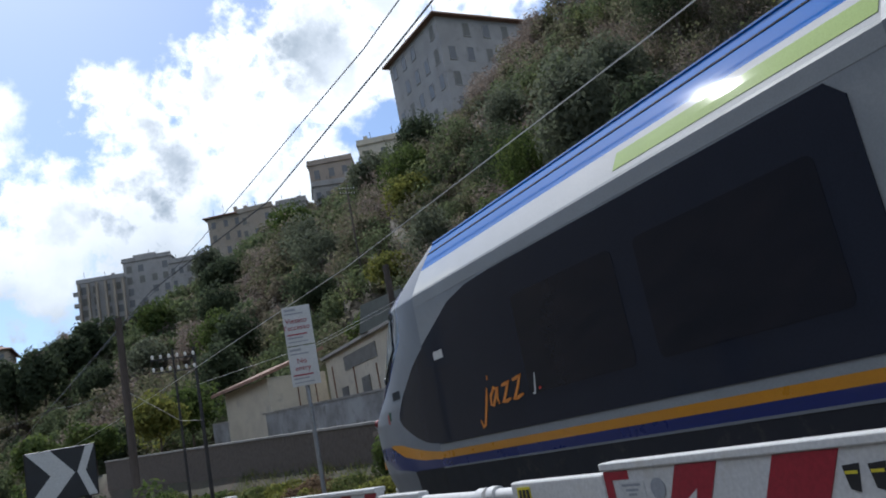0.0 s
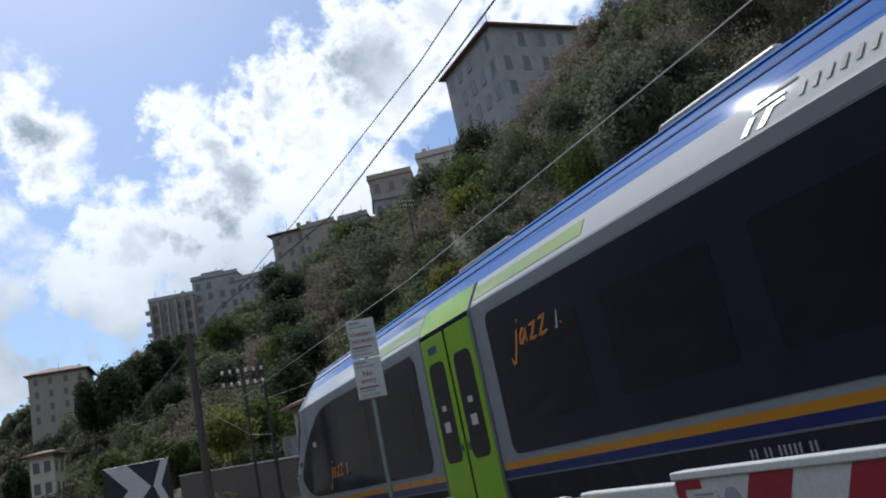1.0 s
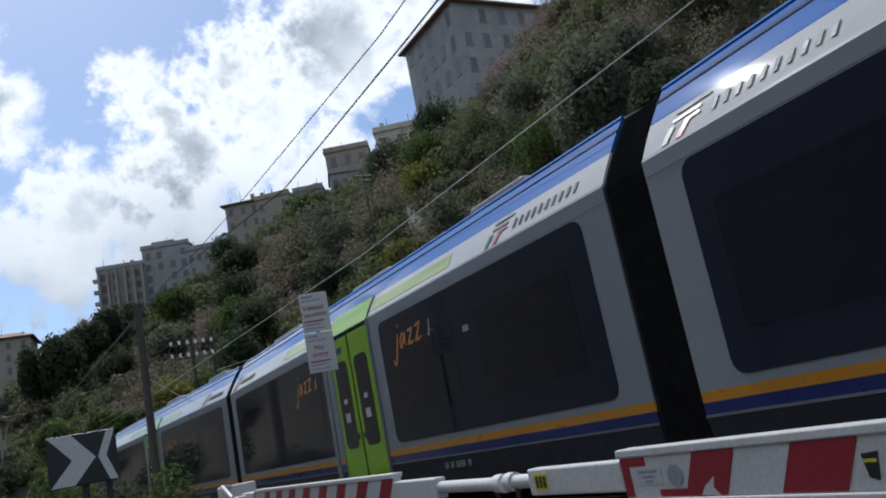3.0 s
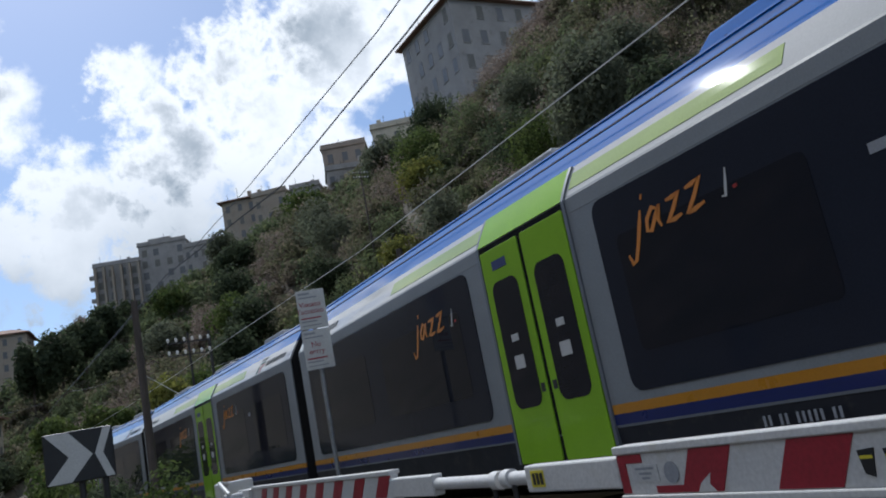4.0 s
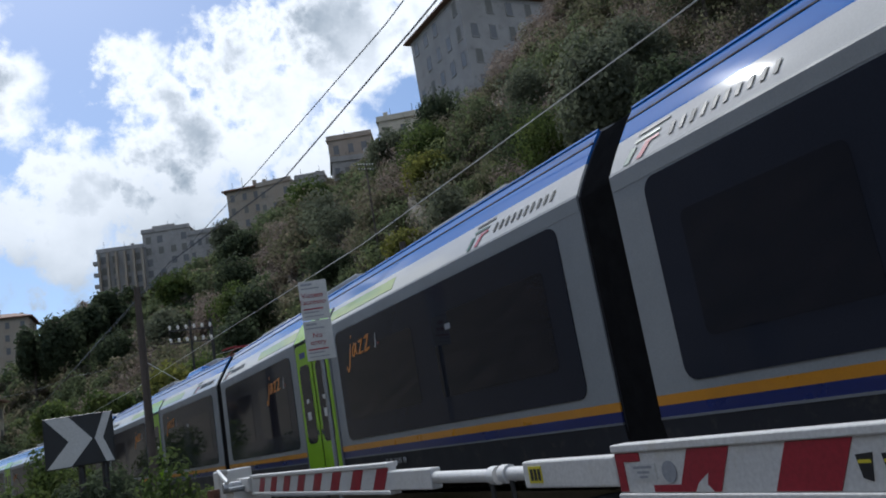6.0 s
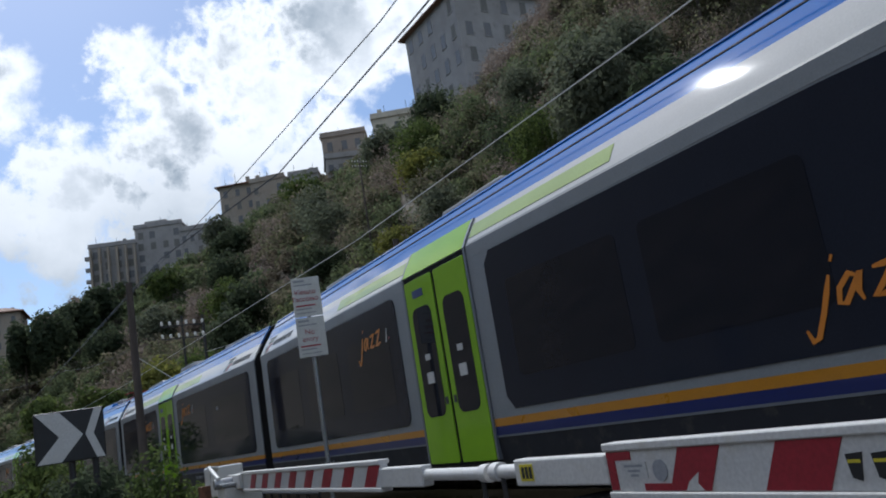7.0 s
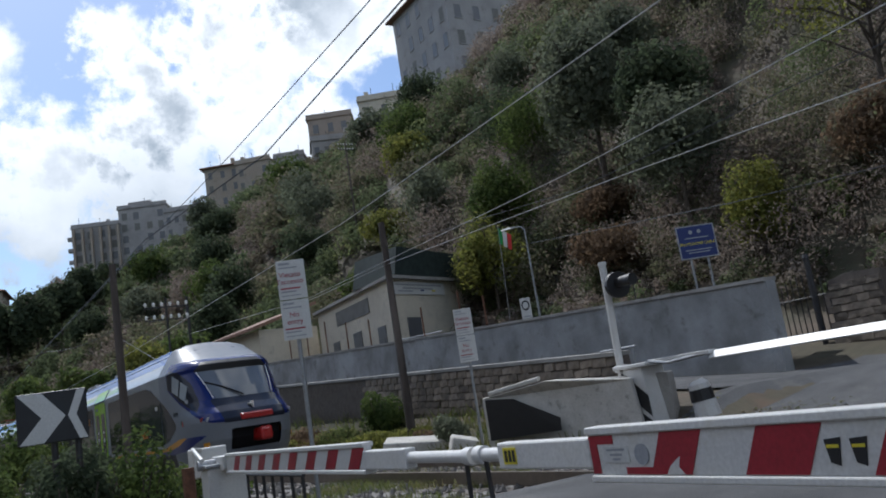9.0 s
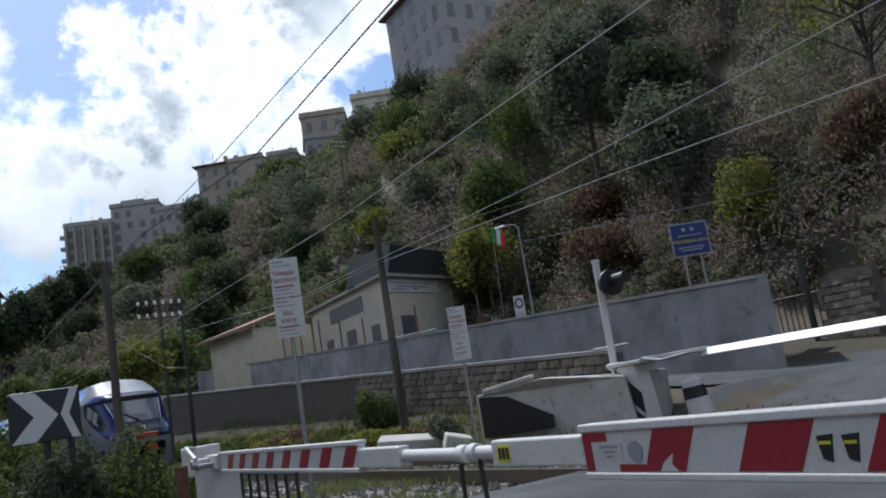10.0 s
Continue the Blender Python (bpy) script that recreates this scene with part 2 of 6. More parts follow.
M = {
    "silver": material("silver_paint", (0.17, 0.185, 0.21), 0.42, 0.0, scale=1.5, amount=0.3, spec=0.35),
    "side_grey": material("side_grey", (0.25, 0.265, 0.275), 0.45, scale=2.0, amount=0.3, spec=0.3),
    "frame_grey": material("frame_grey", (0.15, 0.163, 0.180), 0.38, 0.1, scale=2.0, amount=0.25, coat=0.2),
    "train_white": material("train_white", (0.54, 0.54, 0.52), 0.045, 0.0, scale=1.2, amount=0.25, spec=0.22),
    "cowl_blue": material("cowl_blue", (0.008, 0.018, 0.115), 0.16, scale=1.5, amount=0.3, spec=0.3),
    "mark_grey": material("mark_grey", (0.035, 0.042, 0.048), 0.5, scale=4, amount=0.3, spec=0.2),
    "lime": material("lime_paint", (0.26, 0.48, 0.03), 0.07, scale=2.0, amount=0.25, spec=0.2),
    "pale_lime": material("pale_lime_paint", (0.36, 0.46, 0.16), 0.045, scale=1.5, amount=0.35, spec=0.22),
    "train_blue": material("train_blue", (0.014, 0.12, 0.42), 0.05, scale=1.5, amount=0.25, spec=0.4),
    "deep_blue": material("deep_blue", (0.008, 0.018, 0.12), 0.3, scale=1.5, amount=0.25, coat=0.3),
    "amber": material("amber_paint", (0.52, 0.22, 0.010), 0.3, scale=2, amount=0.2, coat=0.3),
    "orange": material("orange_film", (0.62, 0.215, 0.02), 0.4, scale=5, amount=0.2),
    "train_glass": material("dark_glass", (0.020, 0.024, 0.037), 0.09, scale=0.8, amount=0.4, spec=0.16),
    "pane_glass": material("pane_glass", (0.011, 0.013, 0.021), 0.04, scale=0.8, amount=0.3, spec=0.24),
    # pale base stands in for the sky mirrored in the windscreen
    "windscreen": material("windscreen_reflection", (0.13, 0.14, 0.15), 0.06, scale=1.5, amount=0.4, spec=0.8),
    "skirt": material("dark_skirt", (0.010, 0.012, 0.020), 0.55, scale=2, amount=0.5, wear=(0.05, 0.045, 0.04)),
    "rubber": material("black_rubber", (0.008, 0.008, 0.009), 0.8, scale=5, amount=0.4, bump=0.3, spec=0.2),
    "roof_grey": material("roof_grey", (0.30, 0.31, 0.32), 0.4, 0.2, scale=1.5, amount=0.5, wear=(0.2, 0.18, 0.16)),
    "white_paint": material("white_paint", (0.58, 0.575, 0.56), 0.42, second=(0.49, 0.48, 0.45), scale=2.5, amount=0.5, wear=(0.50, 0.48, 0.43), bump=0.02),
    "red_paint": material("red_paint", (0.30, 0.014, 0.028), 0.42, second=(0.24, 0.012, 0.022), scale=5, amount=0.6, bump=0.05),
    "black_paint": material("black_paint", (0.013, 0.013, 0.014), 0.5, scale=5, amount=0.5, bump=0.08),
    "sign_white": material("sign_white", (0.55, 0.55, 0.535), 0.45, second=(0.46, 0.455, 0.435), scale=4, amount=0.5),
    "sign_grey": material("sign_grey", (0.30, 0.31, 0.33), 0.5, scale=4, amount=0.5),
    "sign_blue": material("sign_blue", (0.006, 0.016, 0.12), 0.4, scale=4, amount=0.4),
    "sign_yellow": material("sign_yellow", (0.65, 0.55, 0.03), 0.5, scale=8, amount=0.3),
    "steel": material("galvanised_steel", (0.33, 0.34, 0.35), 0.45, 0.6, scale=8, amount=0.6, wear=(0.16, 0.12, 0.09), bump=0.1),
    "dark_steel": material("dark_steel", (0.05, 0.05, 0.052), 0.5, 0.5, scale=8, amount=0.6, wear=(0.09, 0.05, 0.03)),
    "rail": material("rail_steel", (0.24, 0.20, 0.17), 0.35, 0.8, scale=8, amount=0.5),
    "rust": material("rusty_steel", (0.17, 0.075, 0.04), 0.85, second=(0.08, 0.04, 0.025), scale=10, amount=0.9, bump=0.3),
    "wood_pole": material("tarred_pole", (0.11, 0.09, 0.078), 0.85, second=(0.03, 0.024, 0.02), scale=3, amount=0.8, bump=0.4, streak=True),
    "concrete": material("concrete", (0.33, 0.32, 0.30), 0.9, second=(0.22, 0.21, 0.195), scale=1.1, amount=0.8, bump=0.35, wear=(0.14, 0.13, 0.115)),
    "grey_wall": material("grey_render", (0.33, 0.335, 0.34), 0.9, second=(0.17, 0.17, 0.165), scale=0.7, amount=0.85, bump=0.25, wear=(0.13, 0.125, 0.115)),
    "pale_block": material("pale_block", (0.55, 0.53, 0.49), 0.85, second=(0.40, 0.38, 0.34), scale=2.2, amount=0.8, bump=0.35, wear=(0.2, 0.19, 0.17)),
    "stone": material("wall_stone", (0.25, 0.205, 0.16), 0.9, second=(0.15, 0.125, 0.10), scale=4, amount=0.8, bump=0.6, per_piece=0.4),
    "mortar": material("mortar", (0.12, 0.10, 0.085), 0.95, scale=6, amount=0.8, bump=0.5),
    "asphalt": material("asphalt", (0.075, 0.076, 0.08), 0.85, second=(0.05, 0.05, 0.052), scale=0.8, fine=120, amount=0.8, bump=0.5, bump_scale=150, wear=(0.10, 0.098, 0.092)),
    "road_mark": material("road_mark", (0.50, 0.50, 0.47), 0.7, second=(0.22, 0.22, 0.21), scale=6, amount=0.9),
    "soil": material("dry_soil", (0.070, 0.050, 0.032), 0.95, second=(0.045, 0.048, 0.026), scale=0.25, fine=4, amount=0.9, bump=0.6, bump_scale=6, wear=(0.10, 0.062, 0.038)),
    "ballast": material("ballast_stone", (0.20, 0.19, 0.18), 0.9, second=(0.12, 0.105, 0.09), scale=3, amount=0.8, bump=0.5, per_piece=0.3),
    "cream": material("cream_render", (0.55, 0.50, 0.40), 0.9, second=(0.44, 0.40, 0.33), scale=0.9, amount=0.7, bump=0.15, wear=(0.36, 0.33, 0.28)),
    "ochre": material("ochre_render", (0.33, 0.29, 0.24), 0.9, second=(0.32, 0.26, 0.20), scale=0.3, amount=0.8, bump=0.15, wear=(0.22, 0.18, 0.14)),
    "grey_render": material("old_grey_render", (0.34, 0.325, 0.315), 0.9, second=(0.26, 0.25, 0.24), scale=0.3, amount=0.8, bump=0.15, wear=(0.17, 0.16, 0.15)),
    "rose": material("rose_render", (0.33, 0.27, 0.22), 0.9, second=(0.25, 0.21, 0.175), scale=0.3, amount=0.8, bump=0.15),
    "tile": material("roof_tile", (0.27, 0.15, 0.10), 0.85, second=(0.17, 0.11, 0.085), scale=1.5, amount=0.9, bump=0.4),
    "green_sheet": material("green_netting", (0.014, 0.026, 0.024), 0.8, scale=3, amount=0.6, bump=0.2),
    "win_dark": material("dark_window", (0.12, 0.122, 0.128), 0.3, scale=1, amount=0.5),
    "shutter": material("old_shutter", (0.17, 0.165, 0.15), 0.8, scale=2, amount=0.6),
    "trunk": material("bark", (0.10, 0.08, 0.06), 0.95, second=(0.05, 0.04, 0.032), scale=5, amount=0.9, bump=0.6),
    "cable": material("cable_sheath", (0.055, 0.055, 0.06), 0.5, scale=5, amount=0.3),
    "lamp_red": material("red_lens", (0.36, 0.014, 0.014), 0.3, scale=4, amount=0.3, coat=0.4),
    "flag_green": material("flag_green", (0.02, 0.25, 0.06), 0.8, scale=6, amount=0.4),
    "dark_green": material("dark_green", (0.012, 0.085, 0.045), 0.4, scale=6, amount=0.3),
    "panto_red": material("panto_red", (0.22, 0.016, 0.02), 0.55, scale=6, amount=0.5),
    "flag_red": material("flag_red", (0.5, 0.03, 0.03), 0.8, scale=6, amount=0.4),
    "insulator": material("glazed_insulator", (0.75, 0.74, 0.70), 0.2, scale=6, amount=0.2),
    "woods": leaf_material("scrub_leaves", [(0.13, 0.11, 0.08), (0.18, 0.155, 0.115), (0.11, 0.12, 0.065), (0.155, 0.155, 0.09), (0.20, 0.165, 0.125), (0.12, 0.135, 0.08)], 0.11),
    "woods_grey": leaf_material("bare_twigs", [(0.19, 0.16, 0.135), (0.25, 0.215, 0.185), (0.17, 0.13, 0.105), (0.22, 0.195, 0.17)], 0.2),
    "woods_green": leaf_material("evergreen_leaves", [(0.085, 0.11, 0.06), (0.13, 0.15, 0.08), (0.10, 0.13, 0.065), (0.17, 0.19, 0.08)], 0.2),
    "olive": leaf_material("olive_leaves", [(0.10, 0.115, 0.075), (0.145, 0.16, 0.11), (0.09, 0.105, 0.065)], 0.5),
    "green_leaf": leaf_material("green_leaves", [(0.05, 0.075, 0.026), (0.085, 0.12, 0.035), (0.12, 0.145, 0.045)], 0.6, 0.45),
    "yellow_leaf": leaf_material("yellowing_leaves", [(0.12, 0.15, 0.04), (0.20, 0.20, 0.05), (0.11, 0.125, 0.04)], 0.6, 0.55),
    "brown_leaf": leaf_material("dry_brush", [(0.12, 0.085, 0.055), (0.16, 0.11, 0.07), (0.10, 0.072, 0.05)], 0.6),
    "dark_leaf": leaf_material("dark_leaves", [(0.045, 0.06, 0.035), (0.07, 0.09, 0.05), (0.055, 0.07, 0.042)], 0.4),
    "grass": leaf_material("grass_blades", [(0.08, 0.11, 0.035), (0.13, 0.15, 0.05), (0.19, 0.16, 0.08)], 0.7),
}


# ---- mesh building ----
class Shape:
    """Collects vertices and faces of one mesh."""

    def __init__(self):
        self.v, self.f = [], []

    def add(self, verts, faces):
        n = len(self.v)
        self.v += [tuple(p) for p in verts]
        self.f += [tuple(i + n for i in f) for f in faces]
        return self

    def box(self, x0, x1, y0, y1, z0, z1, m=None):
        p = [(x, y, z) for z in (z0, z1) for x, y in ((x0, y0), (x1, y0), (x1, y1), (x0, y1))]
        if m:
            p = [m @ Vector(q) for q in p]
        return self.add(p, [(3, 2, 1, 0), (4, 5, 6, 7), (0, 1, 5, 4), (1, 2, 6, 5), (2, 3, 7, 6), (3, 0, 4, 7)])

    def prism(self, ring, push, m=None):
        """A flat ring of 3D points pushed along a vector."""
        n, push = len(ring), Vector(push)
        a = [Vector(p) for p in ring]
        b = [p + push for p in a]
        if m:
            a, b = [m @ p for p in a], [m @ p for p in b]
        return self.add(a + b, [tuple(range(n))[::-1], tuple(range(n, 2 * n))] + [(i, (i + 1) % n, n + (i + 1) % n, n + i) for i in range(n)])

    def tube(self, path, radii, sides=8):
        path = [Vector(p) for p in path]
        radii = radii if hasattr(radii, "__len__") else [radii] * len(path)
        rings = []
        for i, p in enumerate(path):
            d = (path[min(i + 1, len(path) - 1)] - path[max(i - 1, 0)]).normalized()
            a = d.orthogonal().normalized() if abs(d.z) > 0.9 else d.cross(Vector((0, 0, 1))).normalized()
            b = d.cross(a)
            rings.append([p + (a * math.cos(k * math.tau / sides) + b * math.sin(k * math.tau / sides)) * radii[i] for k in range(sides)])
        v = [q for r in rings for q in r]
        f = [(i * sides + k, i * sides + (k + 1) % sides, (i + 1) * sides + (k + 1) % sides, (i + 1) * sides + k) for i in range(len(path) - 1) for k in range(sides)]
        f += [tuple(range(sides))[::-1], tuple(range(len(v) - sides, len(v)))]
        return self.add(v, f)

    def mesh(self, name, mat, smooth=False, weld=False):
        me = bpy.data.meshes.new(name)
        me.from_pydata(self.v, [], self.f)
        bm = bmesh.new()
        bm.from_mesh(me)
        if weld:
            bmesh.ops.remove_doubles(bm, verts=bm.verts, dist=0.001)
        bmesh.ops.recalc_face_normals(bm, faces=bm.faces)
        bm.to_mesh(me)
        bm.free()
        if mat:
            me.materials.append(M[mat])
        if smooth:
            me.shade_smooth()
            me.set_sharp_from_angle(angle=radians(35))
        return me


def part(name, shape, mat, parent=None, label="", smooth=False, bevel=0.0, m=None):
    ob = new(name, shape.mesh(name, mat, smooth))
    ob.parent = parent
    if m:
        ob.matrix_basis = m
    if label:
        ob["label"] = label
    if bevel:
        b = ob.modifiers.new("edge", "BEVEL")
        b.width, b.segments, b.limit_method, b.angle_limit = bevel, 2, "ANGLE", radians(40)
    return ob


def thing(name, label, category, group="", kind="", m=None):
    ob = tagged(new(name), label, category, group, kind)
    ob.empty_display_size = 0.2
    if m:
        ob.matrix_basis = m
    return ob


def rounded(y0, y1, z0, z1, r, x, n=4):
    """A rounded rectangle in the plane at x."""
    out = []
    for cy, cz, a0 in ((y1 - r, z1 - r, 0), (y0 + r, z1 - r, 90), (y0 + r, z0 + r, 180), (y1 - r, z0 + r, 270)):
        for k in range(n + 1):
            a = radians(a0 + 90 * k / n)
            out.append((x, cy + r * math.cos(a), cz + r * math.sin(a)))
    return out


def strokes(shape, lines, width, put):
    """Flat strokes: put(u, v, d) gives a place on the surface, d metres proud."""
    for (u0, v0), (u1, v1) in lines:
        d = Vector((u1 - u0, v1 - v0)).normalized() * width / 2
        n = Vector((-d.y, d.x))
        q = [(u0 - d.x + n.x, v0 - d.y + n.y), (u0 - d.x - n.x, v0 - d.y - n.y), (u1 + d.x - n.x, v1 + d.y - n.y), (u1 + d.x + n.x, v1 + d.y + n.y)]
        a, b = [put(u, v, 0.0) for u, v in q], [put(u, v, 0.004) for u, v in q]
        shape.add(a + b, [(0, 1, 2, 3), (7, 6, 5, 4), (0, 4, 5, 1), (1, 5, 6, 2), (2, 6, 7, 3), (3, 7, 4, 0)])


def letters(name, text, size, mat, parent, m, label=""):
    cu = bpy.data.curves.new(name, "FONT")
    cu.body, cu.size, cu.extrude, cu.align_x, cu.align_y = text, size, 0.002, "CENTER", "CENTER"
    tmp = bpy.data.objects.new(name, cu)
    scene.collection.objects.link(tmp)
    me = bpy.data.meshes.new_from_object(tmp.evaluated_get(bpy.context.evaluated_depsgraph_get()))
    bpy.data.objects.remove(tmp)
    me.name = name
    me.materials.clear()
    me.materials.append(M[mat])
    ob = new(name, me)
    ob.parent, ob.matrix_basis = parent, m
    if label:
        ob["label"] = label
    return ob


# ---- the track's line ----
SIDE = 1.475
X0 = 4.769 + SIDE
STEP = 0.5


def heading(s):
    if s <= 0:
        return 0.0
    k = min(s, 23.0)
    return math.atan(0.0017683 * k + 3 * 2.6275e-5 * k * k) + max(0.0, s - 23.0) * 0.0035


LINE = [(X0, 0.0)]
for i in range(700):
    h = heading((i + 0.5) * STEP)
    LINE.append((LINE[-1][0] - math.sin(h) * STEP, LINE[-1][1] + math.cos(h) * STEP))


def track(s, off=0.0):
    """Place and heading on the track's axis s metres along, off metres to its right."""
    if s <= 0:
        x, y = X0, s
    else:
        i = min(int(s / STEP), len(LINE) - 2)
        f = s / STEP - i
        x, y = (LINE[i][k] * (1 - f) + LINE[i + 1][k] * f for k in (0, 1))
    h = heading(s)
    return x + off * math.cos(h), y + off * math.sin(h), h


LINE_Y = np.array([-400.0] + [p[1] for p in LINE])
LINE_X = np.array([X0] + [p[0] for p in LINE])
YMAX = int(np.argmax(LINE_Y))


def bend(y):
    """How far the track has moved to the left at y."""
    return X0 - np.interp(y, LINE_Y[:YMAX], LINE_X[:YMAX])


# ---- ground ----
# foot and crest of the hill, at y: distance to the right of the straight track line, heights
HILL_Y = np.array([-400, -60, 0, 30, 60, 100, 135, 155, 195, 220, 240, 262, 300, 380, 600], float)
CREST_X = np.array([70, 70, 68, 66, 62, 58, 66, 64, 56, 48, 34, -4, -30, -80, -200], float)
CREST_Z = np.array([40, 46, 50, 50, 46, 42, 50, 53, 52, 50, 50, 42, 40, 34, 20], float)
FOOT_Z = np.array([0.2, 0.2, 0.3, 2.6, 4.5, 5.5, 6.0, 6, 6, 6, 6, 6, 6, 5, 2], float)
FOOT_X = np.array([23, 23, 22, 21.5, 19, 11, 2, -4, -22, -36, -48, -66, -90, -150, -320], float)


def smooth(t):
    t = np.clip(t, 0, 1)
    return t * t * (3 - 2 * t)


def rough(x, y, k, seed=0.0):
    return np.sin(x * k + 1.3 * np.sin(y * k * 0.7 + seed)) * np.cos(y * k * 0.9 + 1.7 * np.sin(x * k * 0.6 + seed * 2))


def ground_z(x, y):
    x, y = np.asarray(x, float), np.asarray(y, float)
    fx, cx = np.interp(y, HILL_Y, FOOT_X), np.interp(y, HILL_Y, CREST_X)
    fz, cz = np.interp(y, HILL_Y, FOOT_Z), np.interp(y, HILL_Y, CREST_Z)
    u = (x - fx) / (cx - fx)
    hill = fz + (cz - fz) * (0.62 * np.clip(u, 0, 1) + 0.38 * smooth(u)) + smooth(u * 6) * (rough(x, y, 0.13) * 1.4 + rough(x, y, 0.31, 2) * 0.6)
    hill = np.where(u > 1, cz - np.minimum((u - 1) * 8, 12), hill)
    # bench between the track and the hill's foot, climbing away with the road
    tx = X0 - bend(y)
    lane = smooth((x - (tx + 4.2)) / np.where(y < 12.0, 6.0, 2.4))
    bench = -0.30 + lane * (0.62 + np.clip((y - 13.0) * 0.066, 0, 9.0))
    low = np.where(y > 60, bench * (1 - smooth((y - 60) / 60)) + smooth((y - 60) / 60) * (-0.3), bench)
    z = np.where(u <= 0, low + (fz - low) * smooth((x - (fx - 4)) / 4), hill)
    # valley floor falling gently to the left
    z = z - smooth((tx - 12 - x) / 60) * 3.0
    # added slope out of view, left: darkens the train's reflections and side light
    side = smooth((-16 - 0.12 * np.abs(y) - x) / 62)
    z = np.where((x < tx - 4) & (u <= 0), np.minimum(z, -0.30 + 0.04 * rough(x, y, 0.8)), z)
    z = z + side * 46 * (1 - smooth((np.abs(x) - 200) / 400))
    # the level crossing's hump up to the rails
    over = smooth((8.6 - y) / 1.2) * smooth((4.6 - np.abs(x - tx)) / 2.4)
    return np.where(u <= 0, np.maximum(z, z * (1 - over) - 0.065 * over), z)


def build_ground():
    xs = np.unique(np.concatenate([np.array([-3000, -1500, -800, -400, -250, -170, -120]), np.arange(-90, 90, 1.6), np.arange(-4, 24, 0.5), np.array([95, 105, 120, 160, 240, 400, 800, 1500, 3000])]))
    ys = np.unique(np.concatenate([np.array([-3000, -1500, -700, -300, -150, -80]), np.arange(-40, 300, 1.8), np.arange(0, 34, 0.6), np.array([310, 330, 360, 400, 480, 600, 900, 1500, 3000])]))
    gx, gy = np.meshgrid(xs, ys)
    gz = ground_z(gx, gy)
    far = np.maximum(np.abs(gx), np.abs(gy))
    gz = np.where(far > 500, np.minimum(gz, 5 + (far - 500) * 0.01), gz)
    nx, ny = len(xs), len(ys)
    co = np.stack([gx, gy, gz], -1).reshape(-1, 3)
    idx = np.arange(nx * ny).reshape(ny, nx)
    q = np.stack([idx[:-1, :-1], idx[:-1, 1:], idx[1:, 1:], idx[1:, :-1]], -1).reshape(-1, 4)
    me = quads("ground", co, q, "soil")
    me.shade_smooth()
    tagged(new("ground", me), "dry earth and scrub-covered steep hillside", "ground", kind="structure")


def quads(name, co, q, mat):
    """A mesh from arrays of vertices and quads."""
    me = bpy.data.meshes.new(name)
    me.vertices.add(len(co))
    me.vertices.foreach_set("co", np.ascontiguousarray(co, np.float32).ravel())
    me.loops.add(q.size)
    me.loops.foreach_set("vertex_index", np.ascontiguousarray(q, np.int32).ravel())
    me.polygons.add(len(q))
    me.polygons.foreach_set("loop_start", np.arange(0, q.size, 4, dtype=np.int32))
    me.update(calc_edges=True)
    me.validate()
    me.materials.append(M[mat])
    return me


build_ground()


# ---- foliage ----
RNG = np.random.default_rng(7)


def leaf_cards(centres, normals, size, aspect=0.55, rng=RNG):
    """Pointed leaf-shaped cards (a bent rhombus each) round the given places."""
    n = len(centres)
    a = rng.normal(size=(n, 3))
    nn = normals + rng.normal(size=(n, 3)) * 0.42
    nn /= np.linalg.norm(nn, axis=1, keepdims=True) + 1e-9
    a -= (a * nn).sum(1, keepdims=True) * nn
    a /= np.linalg.norm(a, axis=1, keepdims=True) + 1e-9
    b = np.cross(nn, a)
    s = (size * rng.uniform(0.55, 1.4, n))[:, None]
    v = np.stack([centres - a * s, centres + b * s * aspect + nn * s * 0.2, centres + a * s, centres - b * s * aspect + nn * s * 0.2], 1)
    return v.reshape(-1, 3)


def crown_points(n, radii, rng, lumps=7):
    """Places on the uneven outer shell of a crown made of lumps, and their outward directions."""
    d = rng.normal(size=(lumps, 3))
    d /= np.linalg.norm(d, axis=1, keepdims=True)
    d[:, 2] = np.abs(d[:, 2]) * 0.9 - 0.15
    cen = d * 0.62 * rng.uniform(0.45, 1.1, (lumps, 1))
    rad = rng.uniform(0.22, 0.50, lumps)
    k = rng.choice(lumps, n, p=rad ** 2 / (rad ** 2).sum())
    u = rng.normal(size=(n, 3))
    u /= np.linalg.norm(u, axis=1, keepdims=True)
    r = rad[k][:, None] * rng.uniform(0.55, 1.05, (n, 1)) ** 0.6
    p = cen[k] + u * r
    return p * np.asarray(radii), u


def join_cards(name, v, mat):
    q = np.arange(len(v)).reshape(-1, 4)
    return quads(name, v, q, mat)


